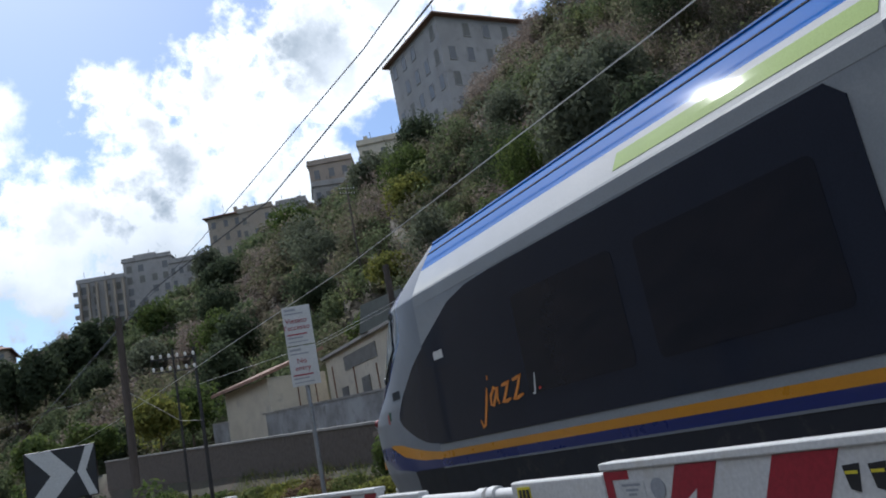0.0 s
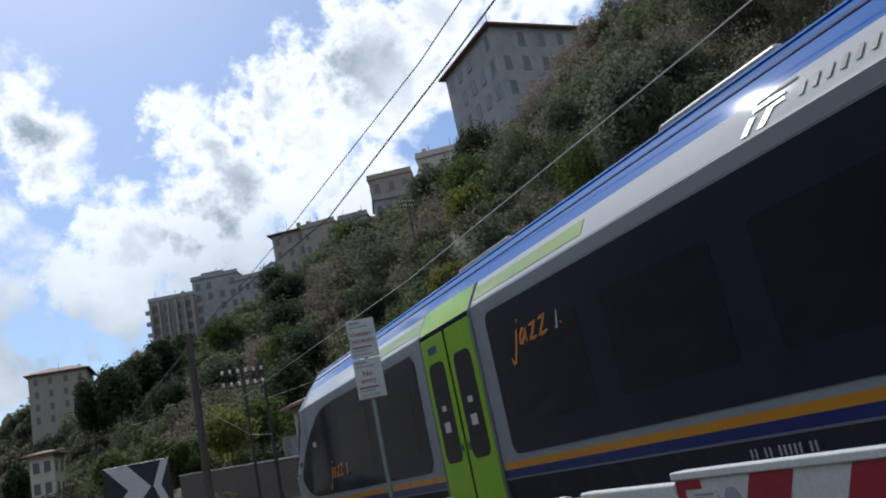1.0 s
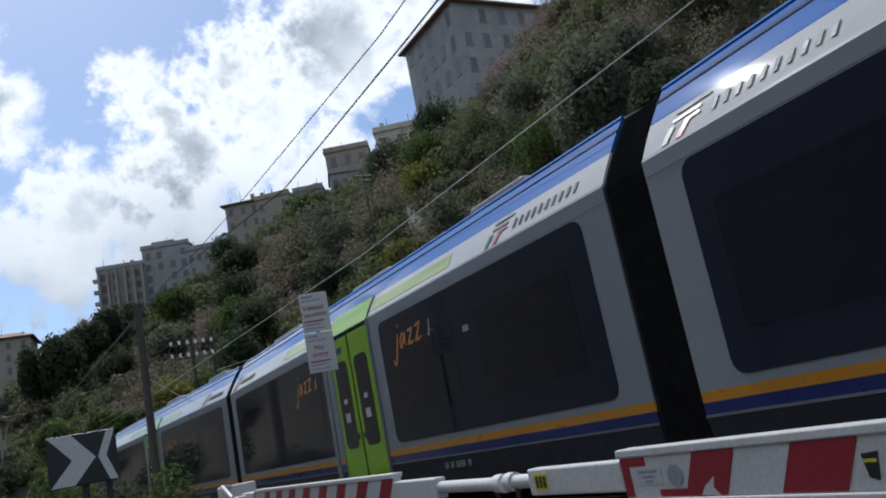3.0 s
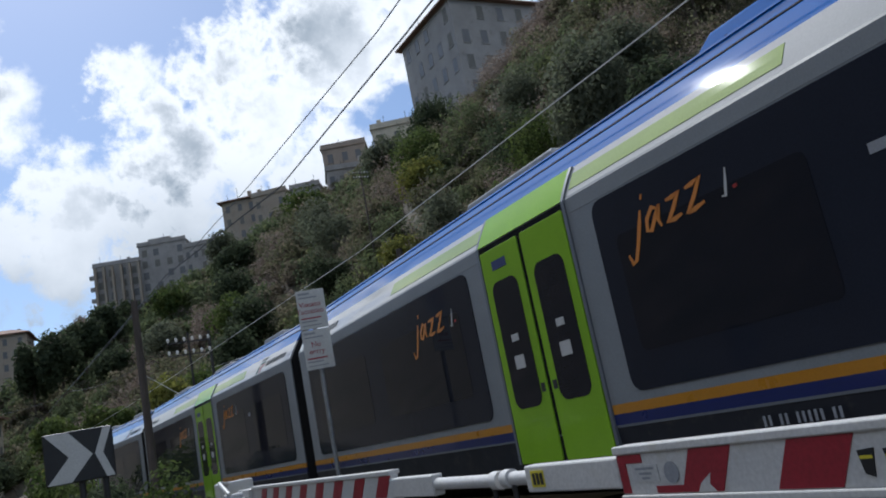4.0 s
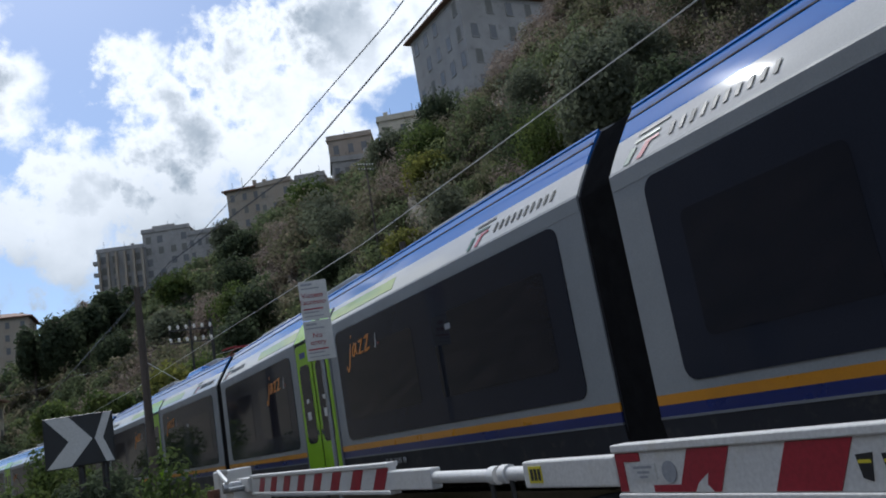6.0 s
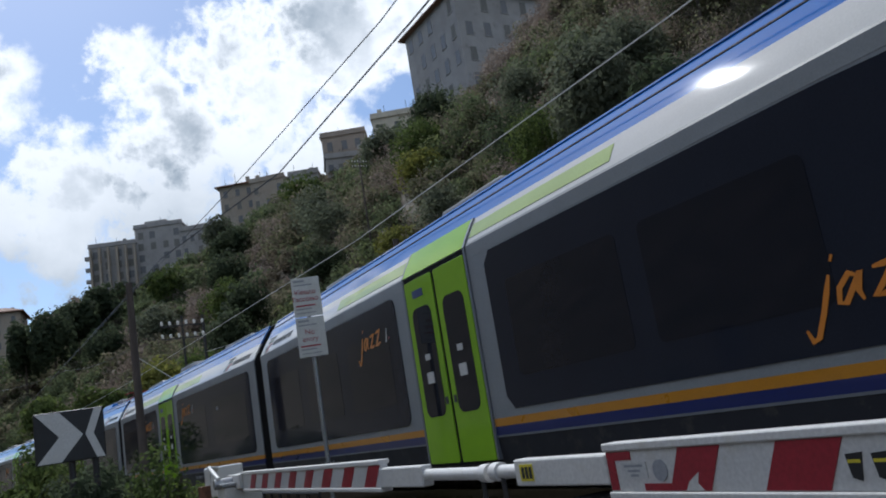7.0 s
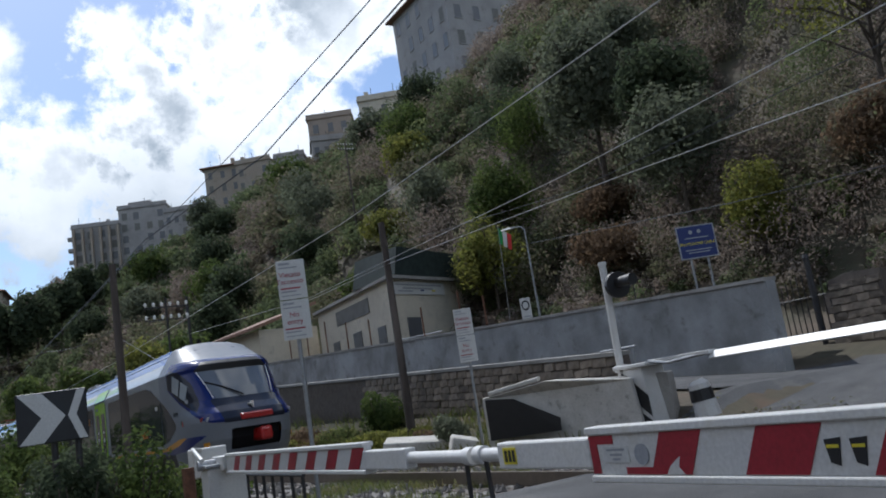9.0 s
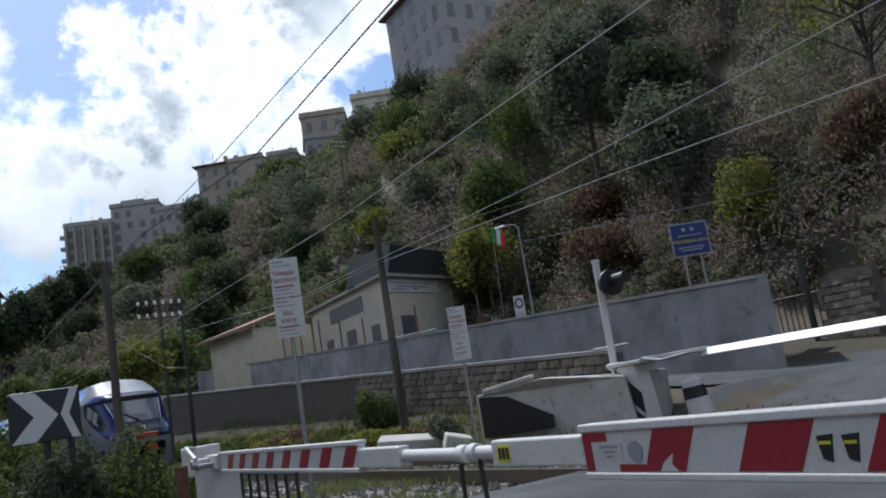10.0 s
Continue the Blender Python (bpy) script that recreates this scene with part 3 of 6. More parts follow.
def build_woods():
    """The scrub that covers the hillside: shrubs of very many leaf clumps, too many to count."""
    rng = np.random.default_rng(3)
    out = {"woods": [], "woods_grey": [], "woods_green": []}
    tries = 3300
    yy = -12 + 290 * rng.random(tries) ** 0.85
    for y in yy:
        fx, cx = np.interp(y, HILL_Y, FOOT_X), np.interp(y, HILL_Y, CREST_X)
        x = fx + (cx - fx) * rng.uniform(-0.02, 1.05)
        if x < 22.4 and y < 50 and y > 5:
            continue
        dist = math.hypot(x, y)
        if rough(x, y, 0.16, 1.0) < -0.6 and rng.random() < 0.2:
            continue
        r = rng.uniform(0.9, 2.7) * (1.0 + 0.25 * (dist > 120))
        if rng.random() < 0.16:
            r *= 1.5
        h = r * rng.uniform(0.75, 1.45)
        kind = rough(x, y, 0.07, 3.0) + rng.normal() * 0.45
        key = "woods_grey" if kind < -0.45 else ("woods_green" if kind > 0.45 else "woods")
        n = int(np.clip(30000 / dist, 120, 1000) * (r / 1.7) ** 1.5 * (0.8 if key == "woods_grey" else 1.0))
        p, u = crown_points(n, (r, r, h), rng, lumps=int(rng.integers(9, 17)))
        p += (x, y, float(ground_z(x, y)) + h * 0.45)
        out[key].append(leaf_cards(p, u, float(np.clip(dist * 0.0020, 0.07, 0.48)), 0.35 if key == "woods_grey" else 0.6, rng=rng))
    # low brush at the hill's foot behind the grey wall
    for k in range(620):
        y = rng.uniform(-4, 52)
        x = np.interp(y, HILL_Y, FOOT_X) + rng.uniform(0.6, 7.5)
        r = rng.uniform(0.4, 1.2)
        key = ("woods", "woods_grey", "woods_green")[int(rng.integers(0, 3))]
        p, u = crown_points(int(330 * r), (r, r, r * rng.uniform(0.7, 1.3)), rng, lumps=6)
        p += (x, y, float(ground_z(x, y)) + r * 0.4)
        out[key].append(leaf_cards(p, u, 0.085, 0.4, rng=rng))
    # close growth on the near slope
    for k in range(520):
        y = rng.uniform(-6, 62)
        x = np.interp(y, HILL_Y, FOOT_X) + rng.uniform(3.0, 44.0)
        r = rng.uniform(1.0, 2.3)
        h = r * rng.uniform(0.8, 1.7)
        key = ("woods", "woods_green", "woods", "woods_green", "woods_grey")[int(rng.integers(0, 5))]
        dist = math.hypot(x, y)
        p, u = crown_points(int(np.clip(24000 / dist, 300, 800) * (r / 1.6) ** 1.5), (r, r, h), rng, lumps=int(rng.integers(9, 17)))
        p += (x, y, float(ground_z(x, y)) + h * 0.5)
        out[key].append(leaf_cards(p, u, float(np.clip(dist * 0.0020, 0.07, 0.2)), 0.45, rng=rng))
    for key, name, lab in (("woods", "hillside_scrub", "dense dry olive-brown scrub covering the steep hillside"), ("woods_grey", "bare_scrub", "grey-brown half-bare twiggy scrub on the hillside"),
                           ("woods_green", "green_scrub", "dull green evergreen scrub on the hillside")):
        tagged(new(name, join_cards(name, np.concatenate(out[key]), key)), lab, "scrub", kind="stuff")


build_woods()


def tree(name, x, y, height, spread, mat, label, group="hillside trees", n=2600, leaf=0.13, seed=1, trunk_share=0.3, lean=0.0, bare=False):
    """A tapered trunk with limbs, and a crown of many small leaves."""
    rng = np.random.default_rng(seed)
    base = float(ground_z(x, y)) - 0.1
    t = thing(name, label, "tree", group, m=pose(x, y, base, 0, 0, 0))
    s = Shape()
    top = Vector((lean, 0, height * 0.7))
    r0 = 0.05 * height ** 0.8 * 0.55
    s.tube([(0, 0, 0), (lean * 0.15, 0.05, height * 0.2), (lean * 0.5, -0.05, height * 0.45), tuple(top)], [r0, r0 * 0.8, r0 * 0.5, r0 * 0.2], 8)
    for k in range(9 if not bare else 26):
        a, f = rng.uniform(0, math.tau), rng.uniform(0.25, 0.8)
        p = Vector((lean * f, 0, height * 0.7 * f / 0.8))
        l = spread * rng.uniform(0.5, 0.95)
        q = p + Vector((math.cos(a) * l * 0.5, math.sin(a) * l * 0.5, l * 0.45))
        e = p + Vector((math.cos(a + 0.3) * l, math.sin(a + 0.3) * l, l * 0.65))
        s.tube([p, q, e], [r0 * 0.35, r0 * 0.22, r0 * 0.06], 5)
    part("trunk", s, "trunk", t)
    p, u = crown_points(n, (spread, spread, height * (1 - trunk_share) * 0.62), rng, lumps=24)
    p += (lean * 0.7, 0, height * (trunk_share + (1 - trunk_share) * 0.5))
    ob = new("crown", join_cards("crown", leaf_cards(p, u, leaf, rng=rng), mat))
    ob.parent = t
    return t


# ---- the train ----
SHOULDER = [(1.475, 2.84), (1.428, 2.927), (1.380, 3.010), (1.330, 3.092), (1.278, 3.172)]
CANTRAIL = [(1.278, 3.172), (1.22, 3.26), (1.157, 3.352), (1.092, 3.442), (1.022, 3.53)]
PROFILE = [(0.0, 3.72), (0.62, 3.68)] + CANTRAIL[::-1] + SHOULDER[-2::-1] + [(SIDE, 0.885), (SIDE, 0.80), (SIDE, 0.70), (SIDE - 0.05, 0.28)]
STRIPS = [("roof", PROFILE[0:3], "roof_grey", "grey ribbed roof"), ("cantrail_band", CANTRAIL[::-1], "train_blue", "glossy blue band"), ("shoulder_band", SHOULDER[::-1], "train_white", "glossy white curved band"),
          ("side_panel", PROFILE[10:12], "side_grey", ""), ("amber_stripe", PROFILE[11:13], "amber", "amber stripe"), ("blue_stripe", PROFILE[12:14], "deep_blue", "dark blue stripe"), ("skirt", PROFILE[13:15], "skirt", "dark lower skirt")]


def strip(shape, pts, y0, y1, sign, thick=0.04, proud=0.0):
    """A run of the cross-section extruded along the car, with thickness."""
    outer = [(x + proud * (0.9 if x > 1 else 0.3), z + (proud * 0.4 if z > 2.84 else 0)) for x, z in pts]
    inner = [(max(0, x - thick), z - (thick if x < 1.2 and z > 3 else 0)) for x, z in reversed(pts)]
    shape.prism([(sign * x, y0, z) for x, z in outer + inner], (0, y1 - y0, 0))


def shoulder(sign):
    """Puts (along, up the white band) onto the sloping band."""
    pts = [Vector(p) for p in SHOULDER]

    def put(u, v, d):
        k = min(max(v, 0.0), 0.999) * (len(pts) - 1)
        i = int(k)
        e = pts[i + 1] - pts[i]
        q = pts[i] + e * (k - i) + Vector((e.y, -e.x)).normalized() * (0.006 + d)
        return (sign * q.x, u, q.y)
    return put


def wall_put(sign, off=0.014):
    return lambda u, v, d: (sign * (SIDE + off + d), u, v)


def ribbon(line, width, put):
    """One brush stroke along a line of (along, up) points, thinner at its ends."""
    s, n = Shape(), len(line)
    pts = [Vector(p) for p in line]
    rows = []
    for i, p in enumerate(pts):
        e = (pts[min(i + 1, n - 1)] - pts[max(i - 1, 0)]).normalized()
        w = width * (0.5 if i in (0, n - 1) else 1.0) / 2
        k = Vector((-e.y, e.x)) * w
        rows.append([put(p.x + k.x, p.y + k.y, 0.0), put(p.x - k.x, p.y - k.y, 0.0), put(p.x - k.x, p.y - k.y, 0.004), put(p.x + k.x, p.y + k.y, 0.004)])
    f = [(i * 4 + a, i * 4 + (a + 1) % 4, i * 4 + 4 + (a + 1) % 4, i * 4 + 4 + a) for i in range(n - 1) for a in range(4)]
    return s.add([q for r in rows for q in r], f + [(0, 1, 2, 3), (n * 4 - 1, n * 4 - 2, n * 4 - 3, n * 4 - 4)])


BRUSH = (((0.10, 0.50), (0.07, 0.30), (0.02, 0.02), (-0.05, -0.26), (-0.12, -0.30), (-0.20, -0.14)), ((0.13, 0.66), (0.15, 0.74)),
         ((0.44, 0.40), (0.33, 0.46), (0.22, 0.30), (0.22, 0.12), (0.30, 0.10), (0.42, 0.36), (0.46, 0.46), (0.44, 0.22), (0.50, 0.10)),
         ((0.60, 0.46), (0.72, 0.47), (0.84, 0.52), (0.74, 0.30), (0.62, 0.10), (0.74, 0.12), (0.88, 0.15)),
         ((0.96, 0.50), (1.08, 0.52), (1.22, 0.58), (1.12, 0.34), (0.98, 0.10), (1.10, 0.13), (1.28, 0.18)))


def script_mark(parent, y, z, size, sign):
    """The orange mark on the dark glass, as plain slanted brush strokes, with a small note beside it."""
    put = wall_put(sign, 0.016)

    def at(u, v):
        return (y + sign * (0.3 + u * 1.16 + v * 0.2) * size, z + (v * 0.92 + 0.06) * size)
    for line in BRUSH:
        part("brush_mark", ribbon([at(*q) for q in line], 0.075 * size, put), "orange", parent, "orange brush stroke")
    part("note_mark", ribbon([at(1.56, 0.14), at(1.62, 0.12), at(1.63, 0.30), at(1.64, 0.52)], 0.045 * size, put), "sign_white", parent)
    part("red_mark", ribbon([at(1.74, 0.2), at(1.80, 0.21)], 0.10 * size, put), "lamp_red", parent)


def operator_mark(parent, y, sign):
    """Emblem and bars of the operator on the sloping band."""
    put, d = shoulder(sign), sign
    for name, mat, lines in (("green_mark", "dark_green", [((0.04, 0.64), (0.30, 0.66)), ((-0.06, 0.14), (0.00, 0.46))]), ("emblem_bar", "mark_grey", [((0.06, 0.84), (0.40, 0.86))]),
                             ("red_mark", "lamp_red", [((0.12, 0.14), (0.20, 0.48)), ((0.20, 0.48), (0.30, 0.50))])):
        s = Shape()
        strokes(s, [((y + d * a[0], a[1]), (y + d * b[0], b[1])) for a, b in lines], 0.075, put)
        part(name, s, mat, parent)
    s = Shape()
    for k in range(10):
        a = y + d * (0.50 + k * 0.125)
        strokes(s, [((a, 0.34), (a + d * 0.02, 0.60))], 0.045, put)
    tagged(part("lettering", s, "mark_grey", parent), kind="stuff")


def window_band(parent, y0, y1, sign, panes, shape=None):
    s = Shape()
    ring = shape or rounded(y0, y1, 0.965, 2.68, 0.13, 0)
    s.prism([(sign * (SIDE - 0.01), y, z) for _, y, z in ring], (sign * 0.022, 0, 0))
    band = part("window_band", s, "train_glass", parent, "dark glass window band")
    for a, b in panes:
        s = Shape()
        s.prism([(sign * (SIDE + 0.010), y, z) for _, y, z in rounded(a, b, 1.28, 2.30, 0.07, 0, 3)], (sign * 0.005, 0, 0))
        part("pane", s, "pane_glass", band)


def door(parent, yc, sign):
    w = 1.64
    s = Shape()
    s.prism([(sign * (SIDE - 0.03), y, z) for _, y, z in rounded(yc - w / 2 - 0.03, yc + w / 2 + 0.03, 0.42, 2.83, 0.04, 0)], (sign * 0.036, 0, 0))
    d = part("door", s, "rubber", parent, "lime green double sliding door with dark windows")
    for k in (-1, 1):
        a, b = sorted((yc + k * 0.035, yc + k * w / 2))
        s = Shape()
        s.prism([(sign * (SIDE + 0.002), y, z) for _, y, z in rounded(a, b, 0.45, 2.77, 0.03, 0)], (sign * 0.02, 0, 0))
        leaf = part("door_leaf", s, "lime", d, bevel=0.006)
        s = Shape()
        s.prism([(sign * (SIDE + 0.015), y, z) for _, y, z in rounded(a + 0.13, b - 0.13, 1.02, 2.40, 0.12, 0)], (sign * 0.012, 0, 0))
        part("door_window", s, "pane_glass", d)
        s = Shape()
        put = wall_put(sign, 0.028)
        m = (a + b) / 2
        strokes(s, [((m - 0.03, 1.76), (m + 0.03, 1.76))], 0.075, put)
        part("sticker", s, "sign_white", d)
        s = Shape()
        strokes(s, [((m - 0.02, 1.50), (m + 0.02, 1.50))], 0.14, put)
        part("sticker", s, "sign_white", d)
        s = Shape()
        strokes(s, [((yc + k * 0.11, 1.18), (yc + k * 0.11, 1.20))], 0.07, wall_put(sign, 0.023))
        part("push_button", s, "black_paint", d)
    s = Shape()
    strokes(s, [((yc - sign * 0.55, 2.58), (yc - sign * 0.36, 2.58))], 0.10, wall_put(sign, 0.023))
    part("door_sign", s, "sign_blue", d)
    # lime fairing over the door on the sloping band, with a dark joint on each side
    s = Shape()
    strip(s, SHOULDER[::-1], yc - w / 2 - 0.02, yc + w / 2 + 0.02, sign, 0.03, 0.02)
    part("door_header", s, "lime", d, smooth=True)
    for k in (-1, 1):
        y = yc + k * (w / 2 + 0.04)
        s = Shape()
        strip(s, SHOULDER[::-1] + [(SIDE, 0.45)], y - 0.022, y + 0.022, sign, 0.03, 0.022)
        part("door_joint", s, "frame_grey", d)
    for k in (-1, 1):
        s = Shape()
        a, b = sorted((yc + k * (w / 2 + 0.10), yc + k * (w / 2 + 2.7)))
        strip(s, SHOULDER[3:0:-1], a, b, sign, 0.01, 0.005)
        part("lime_panel", s, "pale_lime", d, "faded pale green panel on the white band")


def bogie(parent, y):
    s = Shape()
    s.box(-1.05, 1.05, y - 1.5, y + 1.5, 0.38, 0.62)
    b = part("bogie", s, "skirt", parent)
    for dy in (-1.1, 1.1):
        for x in (-0.75, 0.75):
            s = Shape()
            s.tube([(x - 0.06, y + dy, 0.42), (x + 0.06, y + dy, 0.42)], 0.42, 20)
            part("wheel", s, "dark_steel", b)


def underframe(parent, y0, y1, seed):
    rng = random.Random(seed)
    y = y0 + 2.6
    while y < y1 - 2.6:
        l = rng.uniform(0.7, 1.5)
        s = Shape()
        s.box(-SIDE + 0.12, SIDE - 0.12, y, y + l, 0.22, 0.62)
        part("equipment_box", s, "skirt", parent)
        y += l + rng.uniform(0.25, 0.8)


def roof_gear(parent, y0, y1, seed):
    rng = random.Random(seed)
    s = Shape()
    for side in (-1, 1):
        for k in range(int((y1 - y0) / 0.55)):
            s.box(side * 0.97 - 0.02, side * 0.97 + 0.02, y0 + 0.3 + k * 0.55, y0 + 0.33 + k * 0.55, 3.53, 3.57)
    tagged(part("roof_clip", s, "dark_steel", parent), kind="stuff")
    y = y0 + 2.0
    while y < y1 - 3.4:
        l = rng.uniform(1.6, 2.6)
        s = Shape()
        h = rng.uniform(3.74, 3.80)
        s.prism([(-0.7, y, 3.5), (-0.7, y + 0.25, h), (-0.7, y + l - 0.25, h), (-0.7, y + l, 3.5)], (1.4, 0, 0))
        part("roof_unit", s, "roof_grey", parent, "grey rooftop equipment fairing", bevel=0.03)
        y += l + rng.uniform(1.2, 3.0)


def body(car, y0, y1):
    for sign in (-1, 1):
        for name, pts, mat, lab in STRIPS:
            s = Shape()
            strip(s, pts, y0, y1, sign, 0.05)
            part(name, s, mat, car, lab, smooth=True)
        s = Shape()
        strip(s, [(1.012, 3.545), (1.034, 3.518)], y0, y1, sign, 0.04, 0.012)
        part("gutter", s, "train_blue", car, "blue gutter line")
        s = Shape()
        strip(s, [(1.124, 3.400), (1.136, 3.382)], y0, y1, sign, 0.02, 0.006)
        part("panel_joint", s, "rubber", car, "dark joint along the blue band")
        s = Shape()
        s.box(*sorted((sign * (SIDE - 0.02), sign * (SIDE + 0.006))), y0, y1, 0.683, 0.705)
        part("stripe_edge", s, "frame_grey", car)
        s = Shape()
        strip(s, [(SIDE - 0.012, 2.865), (SIDE, 2.84), (SIDE, 2.70)], y0, y1, sign, 0.02, 0.004)
        part("window_rail", s, "side_grey", car)
    # bulkheads
    for y in (y0, y1):
        s = Shape()
        ring = [(x, y - 0.03, z) for x, z in PROFILE] + [(-x, y - 0.03, z) for x, z in reversed(PROFILE[1:])]
        ring = [(x * 0.985, a, z - 0.02) for x, a, z in ring]
        s.prism(ring, (0, 0.06, 0))
        part("end_wall", s, "skirt", car)


def bellows(car, y, way):
    """Half of the gangway: black folds, nearly flush with the body, that close the gap to the next car."""
    rings = []
    for k in range(21):
        a = y + way * k * 0.0155
        sc, up = (0.988, 0.992) if k % 2 == 0 else (0.978, 0.985)
        ring = [(x * sc, a, 0.5 + (z - 0.5) * up) for x, z in PROFILE[:11]] + [(SIDE * sc, a, 0.34)]
        rings.append(ring + [(-x, b, z) for x, b, z in reversed(ring[1:])])
    n = len(rings[0])
    f = [(k * n + i, k * n + (i + 1) % n, (k + 1) * n + (i + 1) % n, (k + 1) * n + i) for k in range(20) for i in range(n)]
    s = Shape().add([q for r in rings for q in r], f + [tuple(range(n)), tuple(range(20 * n, 21 * n))])
    part("bellows", s, "rubber", car, "black ribbed gangway bellows")


def number_bars(car, y, z, sign, n=14, h=0.055, mat="sign_grey"):
    s = Shape()
    for k in range(n):
        if k in (2, 5, 11):
            continue
        a = y + sign * k * 0.05
        strokes(s, [((a, z - h / 2), (a, z + h / 2))], 0.022, lambda u, v, d: (sign * (SIDE - 0.012 + 0.03 + d), u, v))
    tagged(part("number_bars", s, mat, car), "small pale number bars", kind="stuff")


def middle_car(y0, y1, doors, m_script, seed, pantograph=False):
    """A middle car, its own origin at rail level in its middle."""
    c = (y0 + y1) / 2
    car = thing("rail_car", "grey and white train car with lime green doors", "train car", "cars of the passing train")
    a, b, dc = y0 - c, y1 - c, doors - c
    body(car, a, b)
    for sign in (-1, 1):
        w = 0.82
        lo, hi = a + 0.42, dc - w - 0.42
        n = max(1, int((hi - lo) / 2.1))
        panes = [(lo + 0.35 + k * (hi - lo) / n, lo - 0.25 + (k + 1) * (hi - lo) / n) for k in range(n)]
        window_band(car, lo, hi, sign, panes)
        lo2, hi2 = dc + w + 0.42, b - 0.42
        n = max(1, int((hi2 - lo2) / 2.1))
        panes = [(lo2 + 0.35 + k * (hi2 - lo2) / n, lo2 - 0.25 + (k + 1) * (hi2 - lo2) / n) for k in range(n)]
        window_band(car, lo2, hi2, sign, panes)
        door(car, dc, sign)
        # marks: beside the door on the trailing side, and at both ends of the band
        y_mark = hi - 0.35 if sign < 0 else hi - 1.35
        script_mark(car, y_mark, 2.13, 0.55, sign)
        script_mark(car, lo2 + 1.75 if sign < 0 else lo2 + 0.9, 2.06, 0.55, sign)
        operator_mark(car, b - 0.35 if sign < 0 else b - 2.2, sign)
        operator_mark(car, a + 2.1 if sign < 0 else a + 0.3, sign)
        number_bars(car, dc - 2.6, 0.58, sign)
        s = Shape()
        strokes(s, [((lo + 2.45, 2.12), (lo + 2.52, 2.12))], 0.07, wall_put(sign))
        part("sticker", s, "sign_grey", car)
    bellows(car, a, -1)
    bellows(car, b, 1)
    bogie(car, a + 0.1)
    underframe(car, a, b, seed)
    roof_gear(car, a, b, seed)
    if pantograph:
        s = Shape()
        for x in (-0.5, 0.5):
            s.tube([(x, a + 0.9, 3.74), (x * 0.6, a + 2.6, 3.83), (x, a + 1.0, 3.90)], 0.016, 6)
        for y in (1.0, 1.2):
            s.tube([(-0.85, a + y, 3.86), (-0.6, a + y, 3.91), (0.6, a + y, 3.91), (0.85, a + y, 3.86)], 0.018, 6)
        s.box(-0.6, 0.6, a + 0.9, a + 2.6, 3.70, 3.73)
        part("pantograph", s, "panto_red", car, "folded red pantograph")
        s = Shape()
        s.prism([(-1.0, a + 2.8, 3.5), (-0.9, a + 3.0, 3.72), (-0.9, a + 4.4, 3.72), (-1.0, a + 4.6, 3.5)], (2.0, 0, 0))
        part("roof_unit", s, "train_blue", car, "blue roof fairing", bevel=0.03)
    return car, c


# cab shell: forward reach and half width at each height
CAB_F = ([0.28, 0.55, 0.9, 1.4, 1.58, 1.75, 1.95, 2.22, 2.75, 2.92, 3.02, 3.14, 3.30, 3.46, 3.60, 3.70], [2.75, 3.0, 3.2, 3.28, 3.10, 2.80, 2.54, 2.32, 1.84, 1.86, 1.72, 1.36, 0.98, 0.62, 0.32, 0.06])
CAB_W = ([0.28, 0.70, 2.84, 3.26, 3.53, 3.66, 3.70], [1.40, 1.475, 1.475, 1.22, 1.022, 0.62, 0.05])


def cab_point(f, z):
    """f from 0 (side, at the body joint) to 1 (middle of the front)."""
    F, W = np.interp(z, *CAB_F), np.interp(z, *CAB_W)
    p = f * math.pi / 2
    return W * np.maximum(0.0, np.cos(p)) ** 0.5, F * np.sin(p) ** 0.9


def cab_region(y, z, f):
    """What covers the cab shell there."""
    x = cab_point(f, z)[0]
    if 1.95 < z < 2.75 and x < np.interp(z, [1.95, 2.75], [0.74, 0.96]):
        return "windscreen"
    if 2.75 <= z < 3.02 and x < np.interp(z, [2.75, 3.02], [1.02, 0.78]):
        return "visor"
    if y < 1.16 and np.interp(y, [0, 0.35, 0.7, 1.06, 1.16], [0.975, 1.03, 1.14, 1.30, 1.41]) < z < np.interp(y, [0, 0.4, 0.85, 1.08, 1.16], [2.19, 2.00, 1.72, 1.52, 1.41]):
        return "window_band_tip"
    if 1.30 < z <= 1.95 and x < np.interp(z, [1.30, 1.95], [0.80, 0.88]):
        return "front_panel"
    if 0.62 < z < 1.14 and f > 0.60 and x < 0.66:
        return "coupler_recess"
    if 0.66 < y < 2.25 and np.interp(y, [0.66, 1.41, 2.25], [2.47, 2.02, 1.66]) < z < np.interp(y, [0.66, 0.74, 1.26, 1.75, 2.25], [2.86, 2.95, 2.80, 2.46, 1.86]):
        return "side_glazing"
    if z > 3.10 and (y > 0.62 or z > 3.53):
        return "cab_roof"
    if y > 0.60 and z > np.interp(y, [0.60, 0.66, 1.41, 2.28, 2.8, 3.4], [3.0, 2.42, 1.96, 1.55, 1.36, 1.28]):
        return "blue_cowl"
    lo = np.interp(y, [0, 0.6, 1.2, 1.75], [0.80, 0.82, 0.90, 1.07])
    hi = np.interp(y, [0, 0.6, 1.2, 1.75], [0.885, 0.95, 1.06, 1.09])
    if y < 1.75 and lo < z <= hi:
        return "amber_flash"
    b0 = np.interp(y, [0, 0.8, 1.7, 2.65], [0.70, 0.69, 0.75, 1.04])
    if y < 2.65 and b0 < z <= (lo if y < 1.2 else np.interp(y, [1.2, 1.75, 2.65], [0.90, 1.06, 1.06])):
        return "blue_flash"
    if z < 0.7 and y < 0.9:
        return "dark_skirt"
    return "cab_shell"


